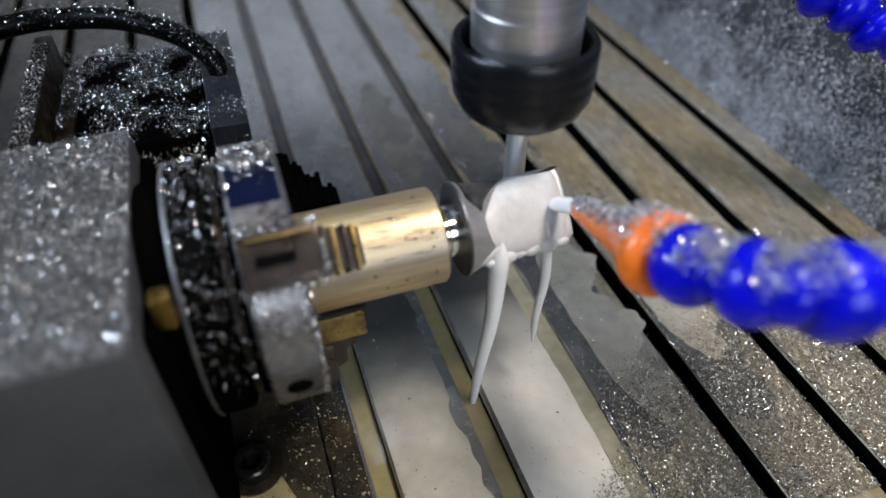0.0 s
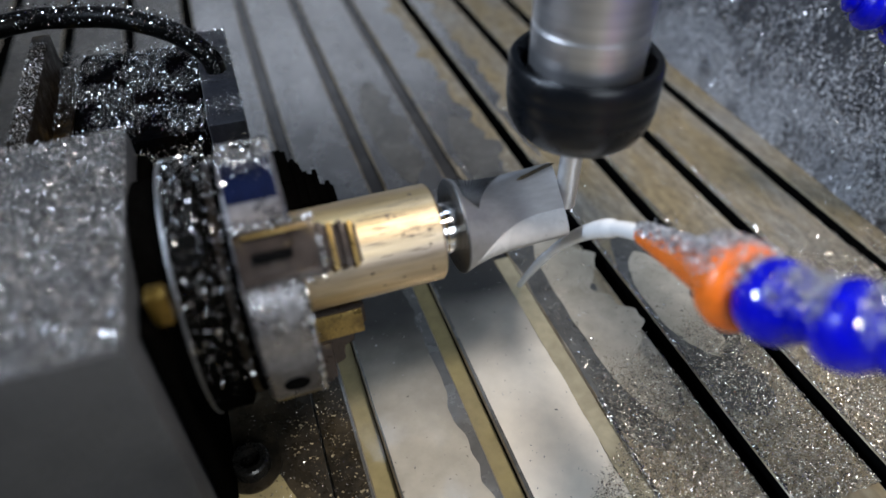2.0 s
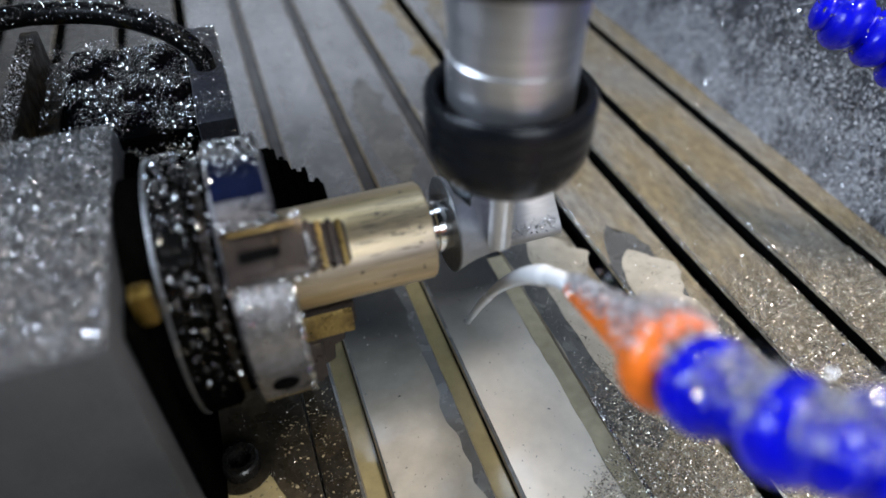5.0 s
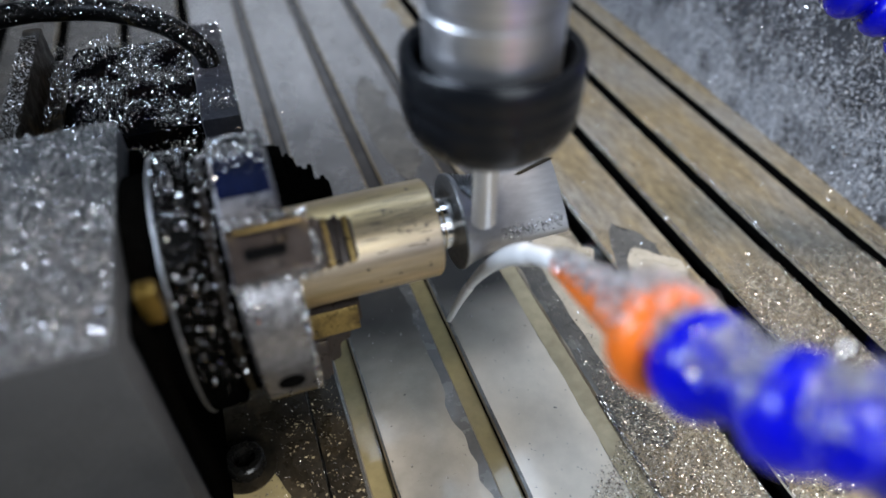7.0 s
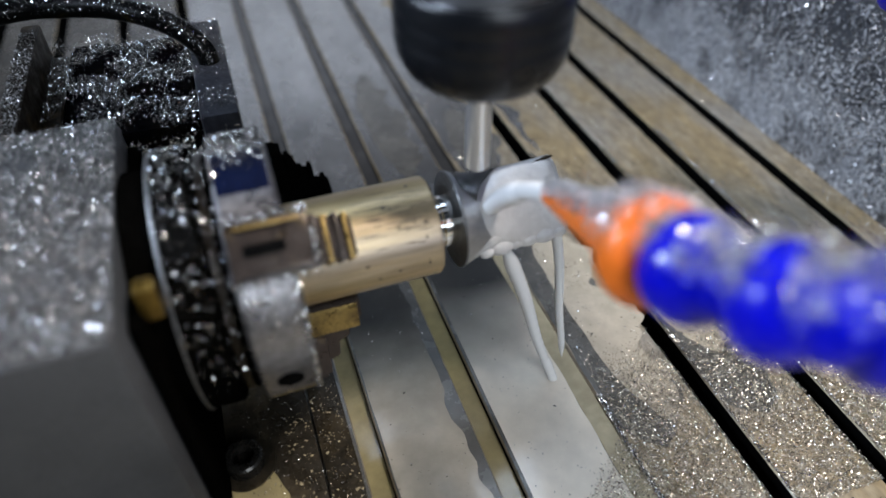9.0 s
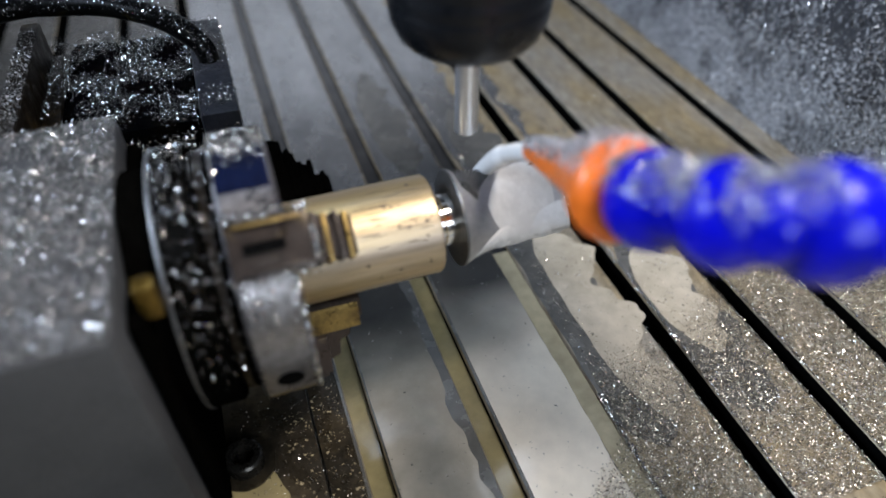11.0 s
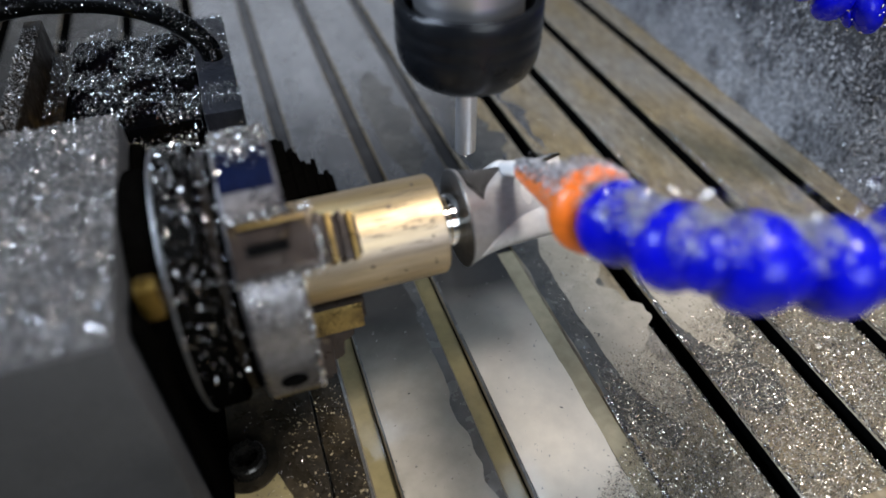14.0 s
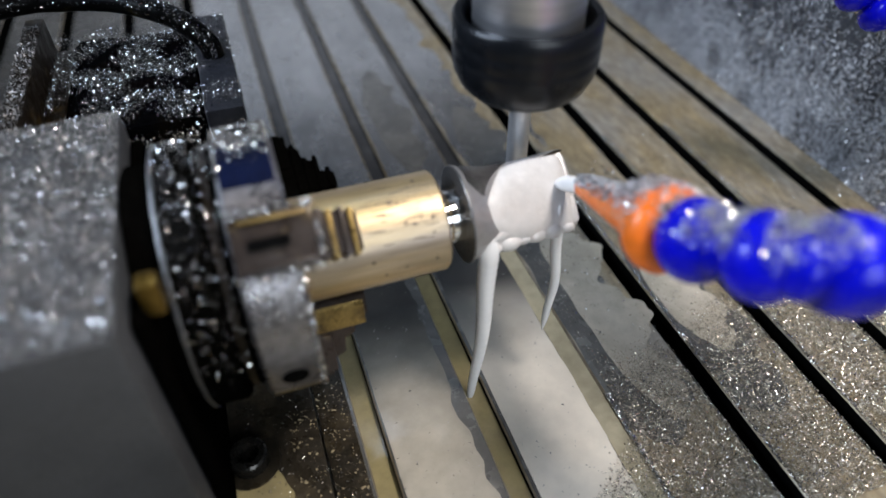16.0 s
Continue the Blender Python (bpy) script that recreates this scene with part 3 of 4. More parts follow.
def bead(bm, a, b, r):
    """One ball-and-socket link of the hose from a to b."""
    a, b = Vector(a), Vector(b)
    m = Matrix.Translation(a) @ (b - a).to_track_quat("Z", "Y").to_matrix().to_4x4()
    ln = (b - a).length
    prof = [(0, -0.34), (0.42, -0.30), (0.68, -0.18), (0.74, -0.06), (0.66, 0.04), (0.72, 0.09), (0.92, 0.18), (1.06, 0.34), (1.10, 0.50), (1.05, 0.66), (0.88, 0.84), (0.66, 0.95), (0.48, 1.0), (0.44, 1.1), (0, 1.1)]
    return lathe([(p * r, h * ln) for p, h in prof], m, 40, bm)


HOSE = [(6.0, -84.5, 33.5), (9.0, -101.0, 41.5), (16.5, -115.5, 48.0), (38.0, -120.0, 46.0), (57.0, -123.5, 46.5), (72.0, -123.0, 54.0), (81.0, -118.0, 67.0), (84.0, -110.0, 82.0), (80.0, -102.0, 98.0), (76.0, -97.0, 115.0)]
HOSE = [tuple(v / 1000 for v in p) for p in HOSE]
NOZ = (0.0042, -0.0420, 0.0185)
# how far the hose sags from its collar: seconds, degrees
SAG = [(0, 1.5), (1, 2), (2.5, 4), (4, 7), (6.5, 6), (9, 5.5), (10.4, 3), (11.5, 1), (12.5, 1), (13.5, 6), (14.0, 9), (14.6, 11), (15.2, 7.5), (16, 2)]
links = []


def make_hose():
    ho = thing("coolant_hose", "blue segmented coolant hose with an orange nozzle, dusted with swarf", "coolant hose")
    a, b = Vector(HOSE[0]), Vector(NOZ)
    m = Matrix.Translation(a) @ (b - a).to_track_quat("Z", "Y").to_matrix().to_4x4()
    ln = (b - a).length
    prof = [(0.0, -0.002), (0.0102, -0.002), (0.0124, 0.0005), (0.0127, 0.0034), (0.0116, 0.0070), (0.0086, 0.0108), (0.0074, 0.0145), (0.0036, ln - 0.001), (0.0033, ln), (0.0022, ln), (0.0022, ln - 0.006), (0, ln - 0.006)]
    noz = part("nozzle", lathe(prof, m, 48), "orange", ho, "orange cone nozzle", 50)
    P, N = [], []
    for _ in range(4600):
        t = rng.random()
        r = 0.0130 if t < 0.2 else 0.0122 - 0.0046 * (t - 0.2) / 0.13 if t < 0.33 else 0.0077 - 0.0040 * (t - 0.33) / 0.67
        v = Vector((rng.normal() * 0.8, rng.normal() * 0.5 + 0.55, abs(rng.normal()) * 0.8 + 0.6)).normalized()
        P.append(a.lerp(b, t) + v * r)
        N.append(v)
    sw = new("swarf", chips("swarf", P, N, 0.0004, "chip_wall", 0.8))
    sw.parent = noz
    tagged(sw, "bright swarf", kind="stuff")
    P, N = [], []
    for _ in range(800):
        k = rng.integers(0, 6)
        p, q, r = (a, b, 0.0085) if k == 0 else (Vector(HOSE[k - 1]), Vector(HOSE[k]), 0.0112)
        v = Vector((rng.normal(), rng.normal() * 0.7, abs(rng.normal()) + 0.4)).normalized()
        P.append(p.lerp(q, rng.random()) + v * r)
        N.append(v)
    glint = new("swarf", chips("swarf", P, N, 0.00046, "chip", 0.9))
    glint.parent = noz
    tagged(glint, "bright wet flakes", kind="stuff")
    for i in range(len(HOSE) - 1):
        ob = part("link", bead(None, HOSE[i], HOSE[i + 1], 0.0103 if i < 2 else 0.0112), "blue", ho, smooth=50)
        links.append(ob)
        P, N = [], []
        for _ in range(2600 if i < 2 else 2000 if i < 4 else 300):
            v = Vector((rng.normal() * 0.8, rng.normal() * 0.6 + 0.35, abs(rng.normal()) * 0.6 + 0.7)).normalized()
            P.append(Vector(HOSE[i]).lerp(Vector(HOSE[i + 1]), 0.15 + 0.6 * rng.random()) + v * (0.0105 if i < 2 else 0.0114))
            N.append(v)
        s2 = new("swarf", chips("swarf", P, N, 0.00034, "chip_wall", 0.8))
        s2.parent = ob
        tagged(s2, "grey swarf", kind="stuff")
    part("hose_holder", box((0.050, -0.104, 0.113), (0.090, 0.03, 0.136), 0.003), "black", ho, "black hose holder")
    return ho


HOSE2 = [(148, 36, 46), (160, 27, 41.5), (170, 18, 35), (177, 8, 27), (186, 0, 32), (193, -6, 44), (196, -8, 58), (194, -6, 74)]
HOSE2 = [((x + 4) / 1000, y / 1000, z / 1000) for x, y, z in HOSE2]


def make_spare_hose():
    ho = thing("spare_hose", "second blue segmented coolant hose with wet droplets", "coolant hose")
    for i in range(len(HOSE2) - 1):
        ob = part("link", bead(None, HOSE2[i], HOSE2[i + 1], 0.0112), "blue", ho, smooth=50)
        P, N = [], []
        for _ in range(160):
            v = Vector(rng.normal(size=3)).normalized()
            P.append(Vector(HOSE2[i]).lerp(Vector(HOSE2[i + 1]), 0.1 + 0.7 * rng.random()) + v * 0.0108)
            N.append(v)
        s2 = new("swarf", chips("swarf", P, N, 0.0006, "chip", 0.5))
        s2.parent = ob
        tagged(s2, "bright specks of swarf", kind="stuff")
    return ho


rotary = make_rotary()
chuck = make_chuck()
workpiece = make_workpiece()
make_motor()
spindle = make_spindle()
hose = make_hose()
spare = make_spare_hose()

# ---- coolant lying on the table ----
def puddle(name, x0, x1, y0, y1, z, mat, label, seed, wob=0.006, nx=10, ny=90, thick=0.0002, lo=0.05, hi=0.3):
    """A thin pool with an uneven outline along its ends and one ragged side."""
    bm = bmesh.new()
    rows = []
    for j in range(ny + 1):
        f = j / ny
        y = y0 + (y1 - y0) * f
        l = x0 + wob * 0.15 * noise.noise(Vector((y * 60, seed, 0)))
        r = x1 + wob * (noise.noise(Vector((y * 45, seed, 3))) + 0.5 * noise.noise(Vector((y * 140, seed, 5))))
        # the ends run out in uneven tongues
        g = min(1.0, f / lo, (1 - f) / hi)
        g = math.sin(g * math.pi / 2) ** 0.6
        c = l + (r - l) * (0.5 + 0.3 * noise.noise(Vector((seed, f * 2, 7))))
        l, r = c + (l - c) * g, c + (r - c) * g
        rows.append([(l + (r - l) * i / nx, y + 0.004 * noise.noise(Vector((seed, i * 0.7, 2))) * (1 - g)) for i in range(nx + 1)])
    ring_top = [[bm.verts.new((x, y, z + thick * (1 if 0 < i < nx and 0 < j < ny else 0.1))) for i, (x, y) in enumerate(row)] for j, row in enumerate(rows)]
    for j in range(ny):
        for i in range(nx):
            bm.faces.new((ring_top[j][i], ring_top[j][i + 1], ring_top[j + 1][i + 1], ring_top[j + 1][i]))
    return solid(name, bm, mat, label, "puddle", "coolant pools on the table", "structure", 80)


slats = list(zip(edges[0::2], edges[1::2]))
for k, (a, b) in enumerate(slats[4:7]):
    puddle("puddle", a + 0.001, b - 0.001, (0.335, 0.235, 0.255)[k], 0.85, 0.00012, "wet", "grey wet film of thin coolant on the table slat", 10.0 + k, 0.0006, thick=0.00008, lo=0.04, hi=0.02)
    puddle("puddle", a + 0.0006, b - 0.0006, 0.0, 0.30, 0.00004, "film", "dark wet margin of the coolant pool", 20.0 + k, 0.0004, thick=0.00004, lo=0.01, hi=0.08)
# shade over the far-left slats, laid on as dark sheets
for k, (a, b) in enumerate(slats[:4]):
    puddle("puddle", a + 0.0006, b - 0.0006, 0.30, 0.85, 0.00004, "film", "dark sheet standing in for shade on the far-left slat", 30.0 + k, 0.0004, thick=0.00004, lo=0.02, hi=0.02)
puddle("puddle", slats[7][0] + 0.001, slats[7][0] + 0.030, 0.100, 0.275, 0.00008, "film", "dark wet patch with a ragged edge", 13.0, 0.010, thick=0.00008, lo=0.1, hi=0.25)
puddle("puddle", slats[8][0] + 0.001, slats[8][0] + 0.028, 0.100, 0.225, 0.00008, "film", "dark wet patch with a ragged edge", 16.0, 0.010, thick=0.00008, lo=0.1, hi=0.3)
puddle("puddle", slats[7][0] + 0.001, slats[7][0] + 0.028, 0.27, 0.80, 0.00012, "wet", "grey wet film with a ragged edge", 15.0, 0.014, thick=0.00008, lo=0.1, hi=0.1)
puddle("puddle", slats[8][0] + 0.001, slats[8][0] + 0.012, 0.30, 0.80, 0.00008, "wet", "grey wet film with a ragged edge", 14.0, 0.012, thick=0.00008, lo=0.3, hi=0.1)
puddle("puddle", 0.0245, 0.0555, 0.05, 0.262, 0.0003, "dark_fluid", "milky pool of coolant on the table slat", 1.0, 0.003, hi=0.22)
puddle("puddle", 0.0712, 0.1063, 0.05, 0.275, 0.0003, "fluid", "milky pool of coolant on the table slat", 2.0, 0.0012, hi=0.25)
puddle("puddle", 0.1265, 0.1520, 0.108, 0.236, 0.0003, "tan_film", "tan coolant film with a ragged edge", 3.0, 0.009, lo=0.35, hi=0.2)
puddle("puddle", 0.1660, 0.1930, 0.132, 0.205, 0.0003, "tan_film", "tan coolant film with a ragged edge", 4.0, 0.009, lo=0.4, hi=0.35)
puddle("puddle", 0.1215, 0.1480, 0.262, 0.365, 0.0003, "film", "dark wet blotch on the table slat", 6.0, 0.010, hi=0.4, lo=0.4)
puddle("puddle", 0.0760, 0.1010, 0.300, 0.430, 0.0003, "film", "dark wet blotch on the table slat", 7.0, 0.008, hi=0.4, lo=0.4)
puddle("puddle", -0.044, -0.0150, 0.065, 0.148, 0.0062, "sump", "yellowish coolant puddle round the bolt", 5.0, 0.004, hi=0.30)
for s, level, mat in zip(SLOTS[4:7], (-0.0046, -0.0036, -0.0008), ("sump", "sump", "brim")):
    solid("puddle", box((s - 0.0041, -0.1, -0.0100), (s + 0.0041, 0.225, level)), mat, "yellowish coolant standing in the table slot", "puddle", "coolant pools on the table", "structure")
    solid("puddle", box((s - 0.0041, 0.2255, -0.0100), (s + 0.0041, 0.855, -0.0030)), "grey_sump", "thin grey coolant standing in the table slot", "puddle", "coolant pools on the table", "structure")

# ---- swarf ----
def swarf_on(name, pts, nrm, size, mat, label, **kw):
    return tagged(new(name, chips(name, pts, np.tile(nrm, (len(pts), 1)), size, mat, **kw)), label, "swarf", kind="stuff")


def not_in_slots(p, pad=0.0006):
    ok = np.ones(len(p), bool)
    for s in SLOTS:
        ok &= np.abs(p[:, 0] - s) > SLOT + pad
    return p[ok]


swarf_on("swarf", keep(scatter_box(21000, (-0.135, 0.1125, 0.1196), (-0.0385, 0.2115, 0.1202)), 90, -0.2), (0, 0, 1), 0.00026, "chip", "bright flakes on the housing top", flat=1.0)
swarf_on("swarf", keep(scatter_box(52000, (-0.135, 0.1125, 0.1196), (-0.0385, 0.2115, 0.1200)), 90, -0.35), (0, 0, 1), 0.00028, "chip_grey", "grey swarf on the housing top", flat=0.8)
swarf_on("swarf", keep(scatter_box(50000, (-0.072, 0.236, 0.0985), (0.001, 0.326, 0.1012)), 70, -0.02), (0, 0, 1), 0.00014, "chip", "curled bright swarf on the motor", flat=1.2, curl=1.4, long=6.0)
swarf_on("swarf", keep(scatter_box(5000, (-0.0655, 0.2375, 0.05), (-0.0005, 0.2376, 0.099)), 70, 0.0), (0, -1, 0), 0.00024, "chip", "curled swarf clinging to the motor side", flat=1.0, curl=1.0, long=6.0)
swarf_on("swarf", keep(scatter_box(9000, (-0.068, 0.2125, 0.080), (0.0, 0.2365, 0.0955)), 80, -0.05), (0, 0, 1), 0.00026, "chip_warm", "brownish heap of swarf behind the housing", flat=1.0, curl=1.0, long=5.0)
swarf_on("swarf", scatter_box(1800, (-0.0813, 0.213, 0.1100), (-0.0742, 0.3145, 0.1104)), (0, 0, 1), 0.00032, "chip_grey", "fine swarf on the bracket", flat=0.6)
near = not_in_slots(keep(scatter_box(330000, (0.118, 0.06, 0.0005), (0.3145, 0.190, 0.0009)), 40, -0.5, 4.0), 0.0)
near = near[rng.random(len(near)) < np.clip((0.150 + 0.035 * np.clip((near[:, 0] - 0.165) / 0.05, 0, 1) - near[:, 1]) / 0.035, 0, 1)]
swarf_on("swarf", near, (0, 0, 1), 0.00024, "chip_warm", "gritty bright swarf on the table slats", flat=0.9)
glitter = not_in_slots(keep(scatter_box(6000, (0.118, 0.05, 0.0005), (0.3145, 0.24, 0.0009)), 40, -0.2, 4.0), 0.0)
swarf_on("swarf", glitter, (0, 0, 1), 0.00032, "chip", "larger bright flakes on the table slats", flat=1.0)
mid = not_in_slots(keep(scatter_box(42000, (0.118, 0.128, 0.0001), (0.3145, 0.40, 0.0003)), 40, -0.12, 4.0), 0.0)
swarf_on("swarf", mid, (0, 0, 1), 0.00022, "chip_warm", "thin scatter of swarf on the table", flat=0.5)
corner = scatter_box(9000, (0.0885, 0.05, 0.0004), (0.118, 0.108, 0.0010))
corner = corner[corner[:, 1] < 0.088 + (corner[:, 0] - 0.0885) * 0.75 + rng.normal(size=len(corner)) * 0.002]
swarf_on("swarf", corner, (0, 0, 1), 0.00027, "chip_warm", "gritty swarf drift at the edge of the pool", flat=0.9)
rims = np.concatenate([np.stack([s + SLOT + np.abs(rng.normal(size=5000)) * 0.0009, rng.uniform(0.06, 0.13 if s < 0.12 else 0.30, 5000), rng.uniform(0.0, 0.0007, 5000)], 1) for s in SLOTS[6:10]])
swarf_on("swarf", rims, (0, 0, 1), 0.00028, "chip", "bright swarf banked along the slot edges", flat=1.0)
swarf_on("swarf", not_in_slots(scatter_box(1100, (-0.0, 0.08, 0.0002), (0.118, 0.45, 0.0006))), (0, 0, 1), 0.00032, "chip_grey", "stray swarf on the table", flat=0.5)
swarf_on("swarf", scatter_box(1500, (-0.028, 0.075, 0.0062), (0.0125, 0.2, 0.0064)), (0, 0, 1), 0.00022, "chip_warm", "stray swarf on the base plate", flat=0.5)
wl = scatter_box(130000, (0.3157, 0.10, 0.0), (0.3159, 0.86, 0.34))
n = 95000
low = np.stack([rng.uniform(0.3155, 0.3159, n), rng.normal(0.31, 0.10, n), np.abs(rng.normal(size=n)) * 0.026], 1)
wl = np.concatenate([keep(wl, 38, 0.0, 8.0), keep(low, 38, 0.0, 9.0)])
swarf_on("swarf", wl, (-1, 0, 0), 0.00055, "chip_wall", "wet swarf and droplets stuck to the panel", flat=0.35, curl=0.3, long=2.2)
wl = keep(scatter_box(9000, (0.3153, 0.12, 0.0), (0.3157, 0.40, 0.16)), 40, 0.0, 3.0)
swarf_on("swarf", wl, (-1, 0, 0), 0.00050, "chip", "bright flakes stuck to the panel", flat=0.6, curl=0.5, long=2.2)
n = 26000
foot = np.stack([np.full(n, 0.3158), rng.uniform(0.12, 0.80, n), np.abs(rng.normal(size=n)) * (0.016 + 0.016 * rng.random(n))], 1)
foot = foot[rng.random(len(foot)) < np.clip((foot[:, 1] - 0.185 + 0.5 * foot[:, 2]) / 0.02, 0.15, 1)]
tagged(new("spatter", blobs("spatter", keep(foot, 60, -0.25, 5.0), (-1, 0, 0), (0, 0, 1), 0.00060, 3.0, "spatter")), "pale spatter banked along the foot of the panel", "spatter", kind="stuff")
high = keep(scatter_box(24000, (0.3157, 0.12, 0.01), (0.3158, 0.84, 0.30)), 50, -0.15, 2.0)
tagged(new("spatter", blobs("spatter", high, (-1, 0, 0), (0, 0, 1), 0.00055, 2.6, "spatter")), "grey drops spattered over the panel", "spatter", kind="stuff")
# pale dried drops on the base plate and its rail
dots = scatter_box(260, (-0.012, 0.08, 0.0062), (-0.001, 0.16, 0.0063))
rail = scatter_box(260, (0.0008, 0.08, 0.0054), (0.0122, 0.17, 0.0055))
tagged(new("spatter", blobs("spatter", np.concatenate([dots, rail]), (0, 0, 1), (0, 1, 0), 0.00020, 0.6, "dried", 1.5, 0.12)), "tan dried drops on the base plate", "spatter", kind="stuff")
# swarf gathered along the front jaw and at its end
P, N = [], []
e = radians(47)
rad, tan = Vector((0, -math.cos(e), math.sin(e))), Vector((0, math.sin(e), math.cos(e)))
for k in range(900):
    if k < 520:
        side = rng.choice((-1, 1), p=(0.35, 0.65))
        x, r, w = rng.uniform(-0.0115, 0.0115), 0.0436 + abs(rng.normal()) * 0.0008, side * (0.0078 + abs(rng.normal()) * 0.0010)
    else:
        x, r, w = 0.0113 + abs(rng.normal()) * 0.0007, rng.normal(0.0415, 0.0016), rng.normal(-0.002, 0.0022)
    P.append(Vector((x, AY, AZ)) + rad * r + tan * w)
    N.append(rad)
tagged(new("swarf", chips("swarf", P, N, 0.00042, "chip", 0.9)), "bright wet swarf gathered round the front jaw", "swarf", kind="stuff")
# drops and chips on the chuck and its backplate
P, N = [], []
for _ in range(14000):
    place = rng.random()
    if place < 0.25:
        x, a = rng.uniform(-0.0280, -0.0125), rng.uniform(-0.6, math.pi)
        r = 0.0419 if x < -0.0180 else 0.0388
        if math.sin(a) < rng.uniform(-0.30, 0.95):
            continue
    elif place < 0.70:
        x, a, r = rng.uniform(-0.0112, 0.0048), rng.normal(1.80, 0.13) if rng.random() < 0.80 else rng.uniform(0.3, 1.1), 0.0433
    else:
        x, a, r = 0.0044 + abs(rng.normal()) * 0.0006, rng.uniform(-0.8, 0.6), 0.0431
        if rng.random() < 0.6:
            continue
    v = Vector((0, -math.cos(a), math.sin(a)))
    P.append(Vector((x, AY, AZ)) + v * r)
    N.append(v)
half = len(P) * 3 // 4
tagged(new("swarf", chips("swarf", P[half:], N[half:], 0.00024, "chip_grey", 0.8)), "fine grey swarf on the chuck", "swarf", kind="stuff")
P, N = P[:half], N[:half]
tagged(new("swarf", chips("swarf", P, N, 0.00034, "chip", 0.9)), "wet bright swarf on the chuck", "swarf", kind="stuff")


# ---- motion: seconds, and the place of the cutter's tip in millimetres ----
TIP = [
    (0, 93.7, 186.0, 83.0), (0.5, 102.5, 187.5, 80.5), (1, 106.8, 182.5, 81.0), (1.5, 107.0, 174.5, 82.3), (2, 108.0, 167.5, 81.0), (2.5, 108.8, 161.0, 79.8),
    (3, 106.5, 154.5, 80.3), (3.5, 99.5, 151.3, 81.5), (4, 91.5, 150.8, 82.0), (5.2, 74.5, 149.5, 84.5), (6.5, 68.0, 147.8, 91.0), (7, 67.0, 147.5, 97.5), (7.5, 68.0, 149.5, 102.0),
    (8, 68.0, 152.0, 106.0), (8.5, 68.5, 156.0, 108.5), (9, 69.5, 160.5, 109.5), (10.2, 72.0, 172.5, 109.5), (11.5, 74.5, 187.0, 106.0), (12, 76.0, 191.3, 102.5), (12.5, 77.2, 195.6, 98.7),
    (13, 78.8, 199.5, 94.7), (13.5, 79.5, 201.8, 90.2), (14, 78.8, 201.5, 85.8), (14.5, 78.5, 199.0, 82.0), (15, 83.0, 196.5, 79.0), (15.5, 89.5, 193.5, 79.5), (16, 95.0, 189.8, 82.0),
]


JETS = 44
stream = thing("coolant_stream", "white milky coolant jet pouring from the nozzle over the blade", "coolant jet")
spurts = []
for k in range(JETS):
    r = 0.0029 if k < 7 else 0.0037 - 0.0020 * (k - 7) / 22 if k < 29 else 0.0022 - 0.0008 * (k - 29) / 15
    prof = [(0, -0.0120)] + [(r * (1 - h * h) ** 1.1 + 0.00003, 0.0120 * h) for h in (-0.95, -0.85, -0.7, -0.5, -0.25, 0, 0.25, 0.5, 0.7, 0.85, 0.95)] + [(0, 0.0120)]
    spurts.append(part("spurt", lathe(prof, Matrix(), 16), "jet", stream))


def ease(x):
    x = max(0.0, min(1.0, x))
    return x * x * (3 - 2 * x)


def coat_swell(f, c, s):
    """How far the coolant running over the blade stands off its metal."""
    start = 0.04 + 0.22 * max(0.0, c) + 0.14 * max(0.0, -c - 0.3) ** 2 / 0.5
    on = ease((f - start) / 0.30) ** 0.7 * ease((1.05 - f) / 0.14) ** 0.5
    on *= ease((s + 0.55) / 0.4) * ease((0.985 - c) / 0.30) ** 0.6
    n = noise.noise(Vector((f * 5.0, c * 1.6, 1.3)))
    dome = 0.0024 * max(0.0, s) ** 1.5 * ease((1.05 - f) / 0.5) * ease((f - start) / 0.5)
    return -0.0021 + on * (0.0031 + 0.0006 * n + dome)


coat = part("coat", loft([blade_ring(0.10 + 0.935 * i / 60, coat_swell, 96) for i in range(61)]), "veil", stream, "milky coolant running over the blade", 80)
drops = []
for f, size in ((0.20, 0.8), (0.34, 1.25), (0.47, 0.9), (0.60, 1.1), (0.76, 1.2), (0.90, 0.85)):
    bm = lathe([(0, -1.0), (0.45, -0.88), (0.82, -0.55), (1.0, -0.05), (0.9, 0.5), (0.6, 0.9), (0, 1.15)], Matrix(), 20)
    bm.transform(Matrix.Translation(face_point(f, -0.97) + Vector((0, -0.0004, -0.0006))) @ Matrix.Diagonal((0.0036 * size, 0.0021 * size, 0.0023 * size, 1)))
    drops.append(part("drop", bm, "veil", stream))
bm = bmesh.new()
grid = []
for i in range(41):
    f = 0.07 + 0.93 * i / 40
    hi = -0.955 + 0.70 * math.sin(min(1.0, (f - 0.07) / 0.72) * math.pi / 2)
    grid.append([bm.verts.new(face_point(f, -0.965 + (hi + 0.965) * j / 14, 0.0011 * math.sin(math.pi * j / 14) ** 0.6 * math.sin(math.pi * min(0.97, 0.03 + i / 41)) ** 0.4 - 0.00008)) for j in range(15)])
for r0, r1 in zip(grid, grid[1:]):
    for j in range(14):
        bm.faces.new((r0[j], r0[j + 1], r1[j + 1], r1[j]))
pool = part("pool", bm, "veil", stream, "white coolant pooled on the lower side of the blade", 80)
# how high the coat and the pool stand at each time, from 0 (drained) to 1
COAT = [(0, 1.0), (0.25, 0.75), (0.5, 0.0), (7.9, 0.0), (8.2, 0.45), (8.6, 0.9), (9.0, 1.0), (10.7, 1.0), (11.2, 0.35), (11.6, 0.0), (13.8, 0.0), (14.1, 0.55), (14.4, 1.0), (16, 1.0)]
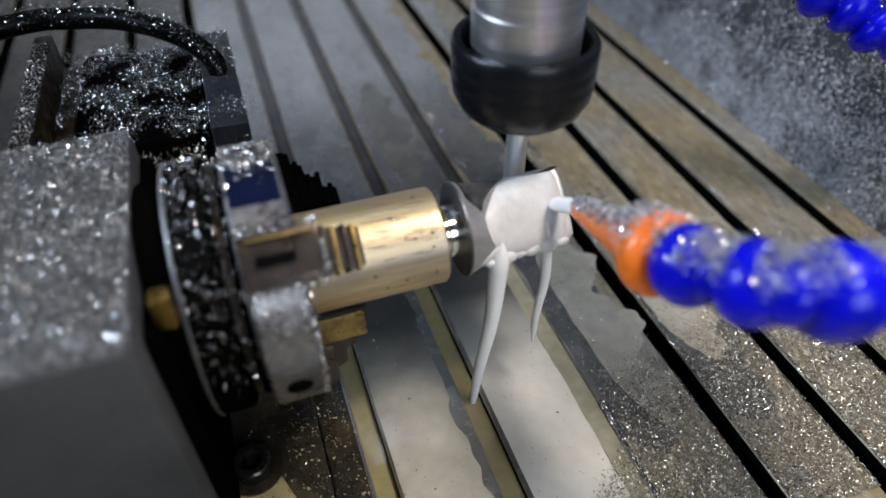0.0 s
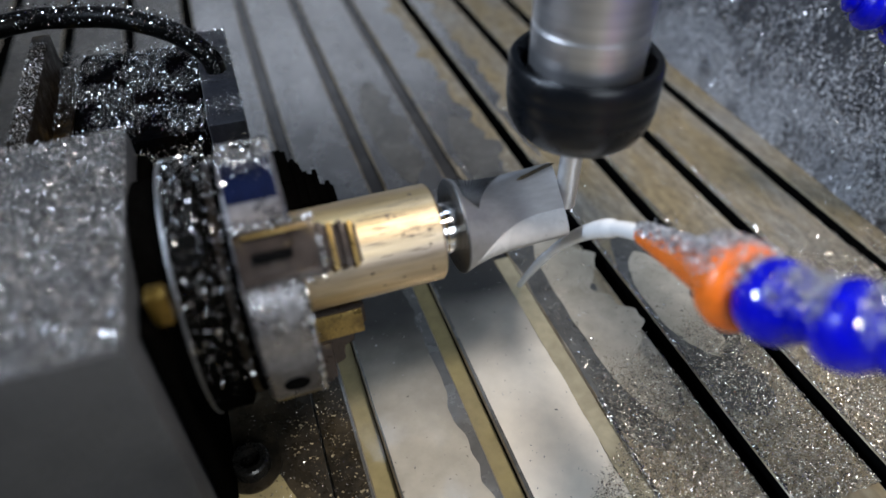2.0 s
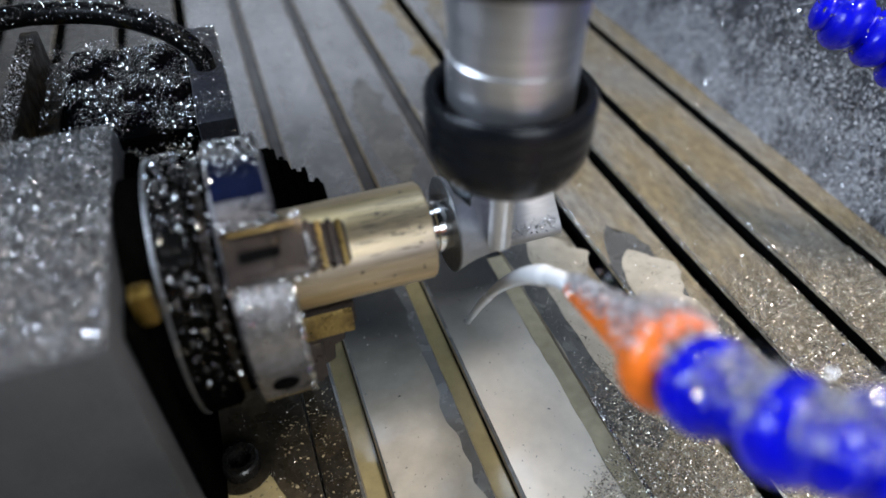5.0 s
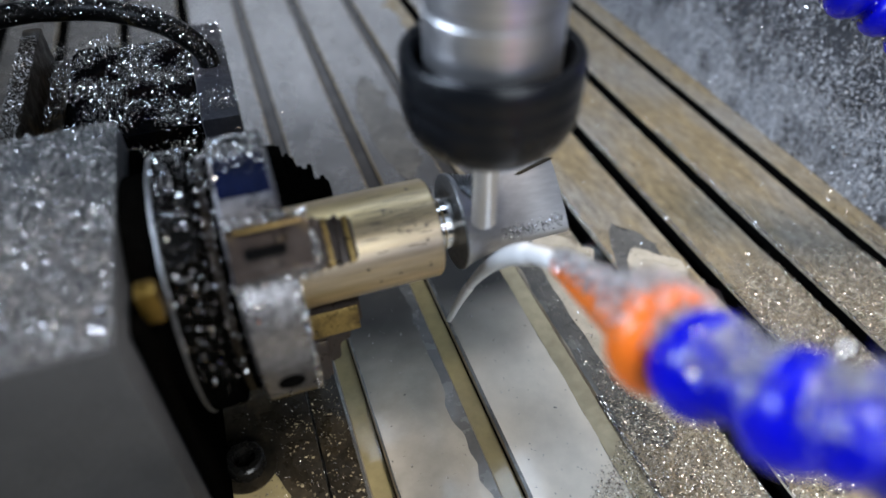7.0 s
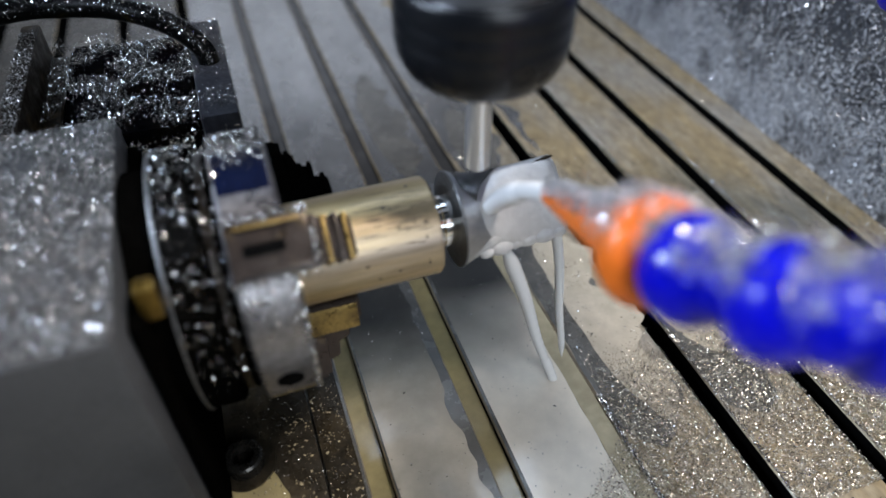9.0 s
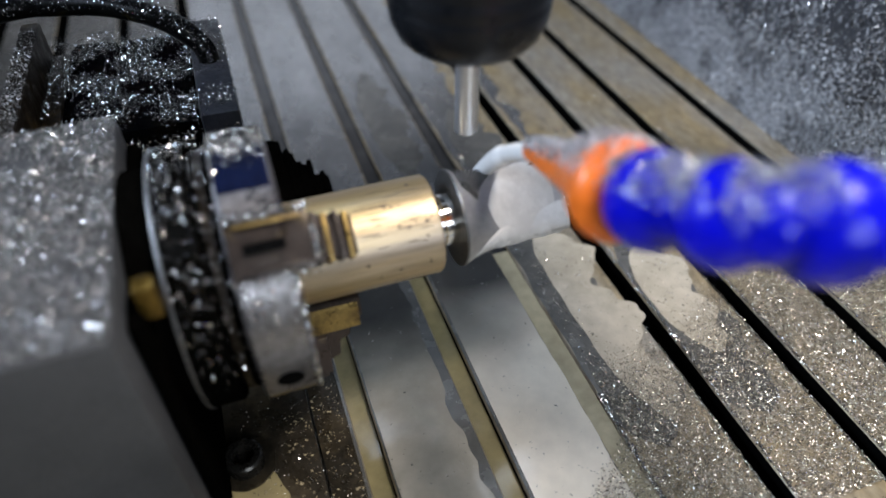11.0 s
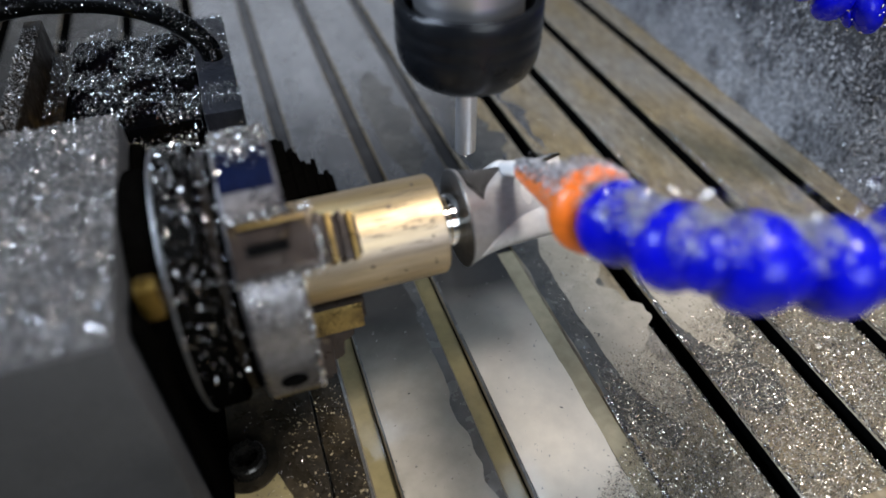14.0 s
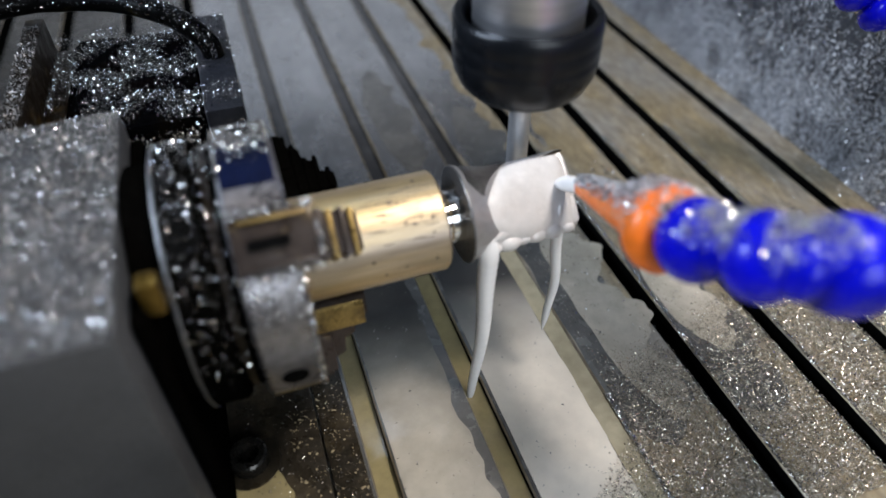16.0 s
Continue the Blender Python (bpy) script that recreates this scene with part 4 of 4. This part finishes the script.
POOL = [(0, 1.0), (3.4, 1.0), (4.2, 0.8), (6.2, 0.0), (8.1, 0.0), (8.6, 1.0), (16, 1.0)]


def tip_at(t):
    for (t0, *p), (t1, *q) in zip(TIP, TIP[1:]):
        if t <= t1:
            f = (t - t0) / (t1 - t0)
            return Vector(p).lerp(Vector(q), f)
    return Vector(TIP[-1][1:])


def flow(t):
    """The coolant's line at t: the arc from the nozzle, and where it meets the blade, two falls to the table."""
    n = tip_at(t) + Vector((4.2, -42.5, 18.5))
    arc, hit = [], False
    for k in range(130):
        s = k * 1.0
        p = Vector((n.x, n.y + s, n.z - 0.4976 * s - 0.00982 * s * s))
        arc.append(p)
        if p.z < 1.0:
            break
        if 64 < p.x < 104 and ((p.y - 166) ** 2 + (p.z - 84) ** 2) < (8.0 if 10.9 < t < 14.2 else 17.3 if 7.7 < t < 8.3 else 14.0) ** 2:
            hit = True
            break
    if len(arc) < 3:
        arc = [n, n + Vector((0, 1, -0.5)), n + Vector((0, 2, -1))]
    return arc, hit


def along(line, count, t=0.0):
    """count poses spread evenly along a line, in metres, each turned along it."""
    ln = [0.0]
    for a, b in zip(line, line[1:]):
        ln.append(ln[-1] + (b - a).length)
    out = []
    for k in range(count):
        d = ln[-1] * (k + 0.5) / count
        i = max(j for j in range(len(ln) - 1) if ln[j] <= d)
        a, b = line[i], line[i + 1]
        p = a.lerp(b, (d - ln[i]) / max(1e-6, ln[i + 1] - ln[i]))
        w = (b - a).normalized()
        m = Vector((0, 0, 1)).rotation_difference(-w).to_matrix().to_4x4()
        out.append(Matrix.Translation(p / 1000) @ m)
    return out


def stream_rows():
    times = [k * 0.25 for k in range(65)]
    jets = [[] for _ in spurts]
    for t in times:
        arc, hit = flow(t)
        if hit:
            n1 = 7 if len(arc) < 30 else 15
            sway = 1.6 * math.sin(2.3 * t)
            if 8 < t < 10.6:
                a0, a1, b0, b1 = (80 + sway, 153, 68), (100 + sway, 144, 0.5), (99.5, 155, 76), (107, 150, 14)
            else:
                a0, a1, b0, b1 = (74 + sway * 0.4, 152, 76), ((66 if t < 14 else 72.5) + sway * 0.6, 150, 0.5), (94 + 5 * min(1, t), 154.5, 76), (91.5 + 8 * min(1, t) + sway * 0.5, 151 + 5 * min(1, t), 36 - 20 * min(1, t))

            if t > 14:
                a0, b0, b1 = (69.5 + sway * 0.4, 152, 76), (96.5, 155, 76), (94.5 + sway * 0.5, 152, 0.5)

                late = max(0.0, min(1.0, (t - 15.4) / 0.6))
                a1 = (72.5 + sway * 0.6 - 8 * late, 150, 0.5)
                b1 = (b1[0] + 1.5 * late, 152, 0.5 + 34 * late)
            early = 7.4 < t < 8.2
            if early:
                a0, a1 = tuple(arc[-1]), (65 + sway * 0.5, 146, 0.5)
                b0, b1 = a0, a1

            def fall(p, q):
                p, q = Vector(p), Vector(q)
                return [p.lerp(q, f) + Vector((2.0 * math.sin(f * 6 + t * 5) * f * (1.2 - f), -1.5 * math.sin(math.pi * f), 0)) for f in (k / 12 for k in range(13))]
            n2 = (JETS - n1) * 3 // 5
            poses = along(arc, n1) + along(fall(a0, a1), n2) + along(fall(b0, b1), JETS - n1 - n2)
        else:
            poses = along(arc, JETS)
        for rows, m in zip(jets, poses):
            rows.append((t, m))
    return jets


def motions():
    rows = [(t, pose(x / 1000, y / 1000, z / 1000)) for t, x, y, z in TIP]
    for carried in (spindle, hose, spare):
        walk(carried, rows)
    root, axis = Vector(HOSE[0]), (Vector(HOSE[3]) - Vector(HOSE[0])).cross(Vector((-0.20, -0.64, -0.74))).normalized()
    for ob in links:
        walk(ob, [(t, Matrix.Translation(root) @ Matrix.Rotation(radians(a), 4, axis) @ Matrix.Translation(-root)) for t, a in SAG])
    for ob, r in zip(spurts, stream_rows()):
        walk(ob, r)
    walk(coat, [(t, Matrix.Translation((FACE_U * 0.0016 - FACE_N * 0.0046) * (1 - h))) for t, h in COAT])
    for ob in drops:
        walk(ob, [(t, Matrix.Translation((FACE_U * 0.0078 - FACE_N * 0.0030) * (1 - h))) for t, h in COAT])
    walk(pool, [(t, Matrix.Translation(FACE_N * -0.0017 * (1 - h))) for t, h in POOL])


motions()
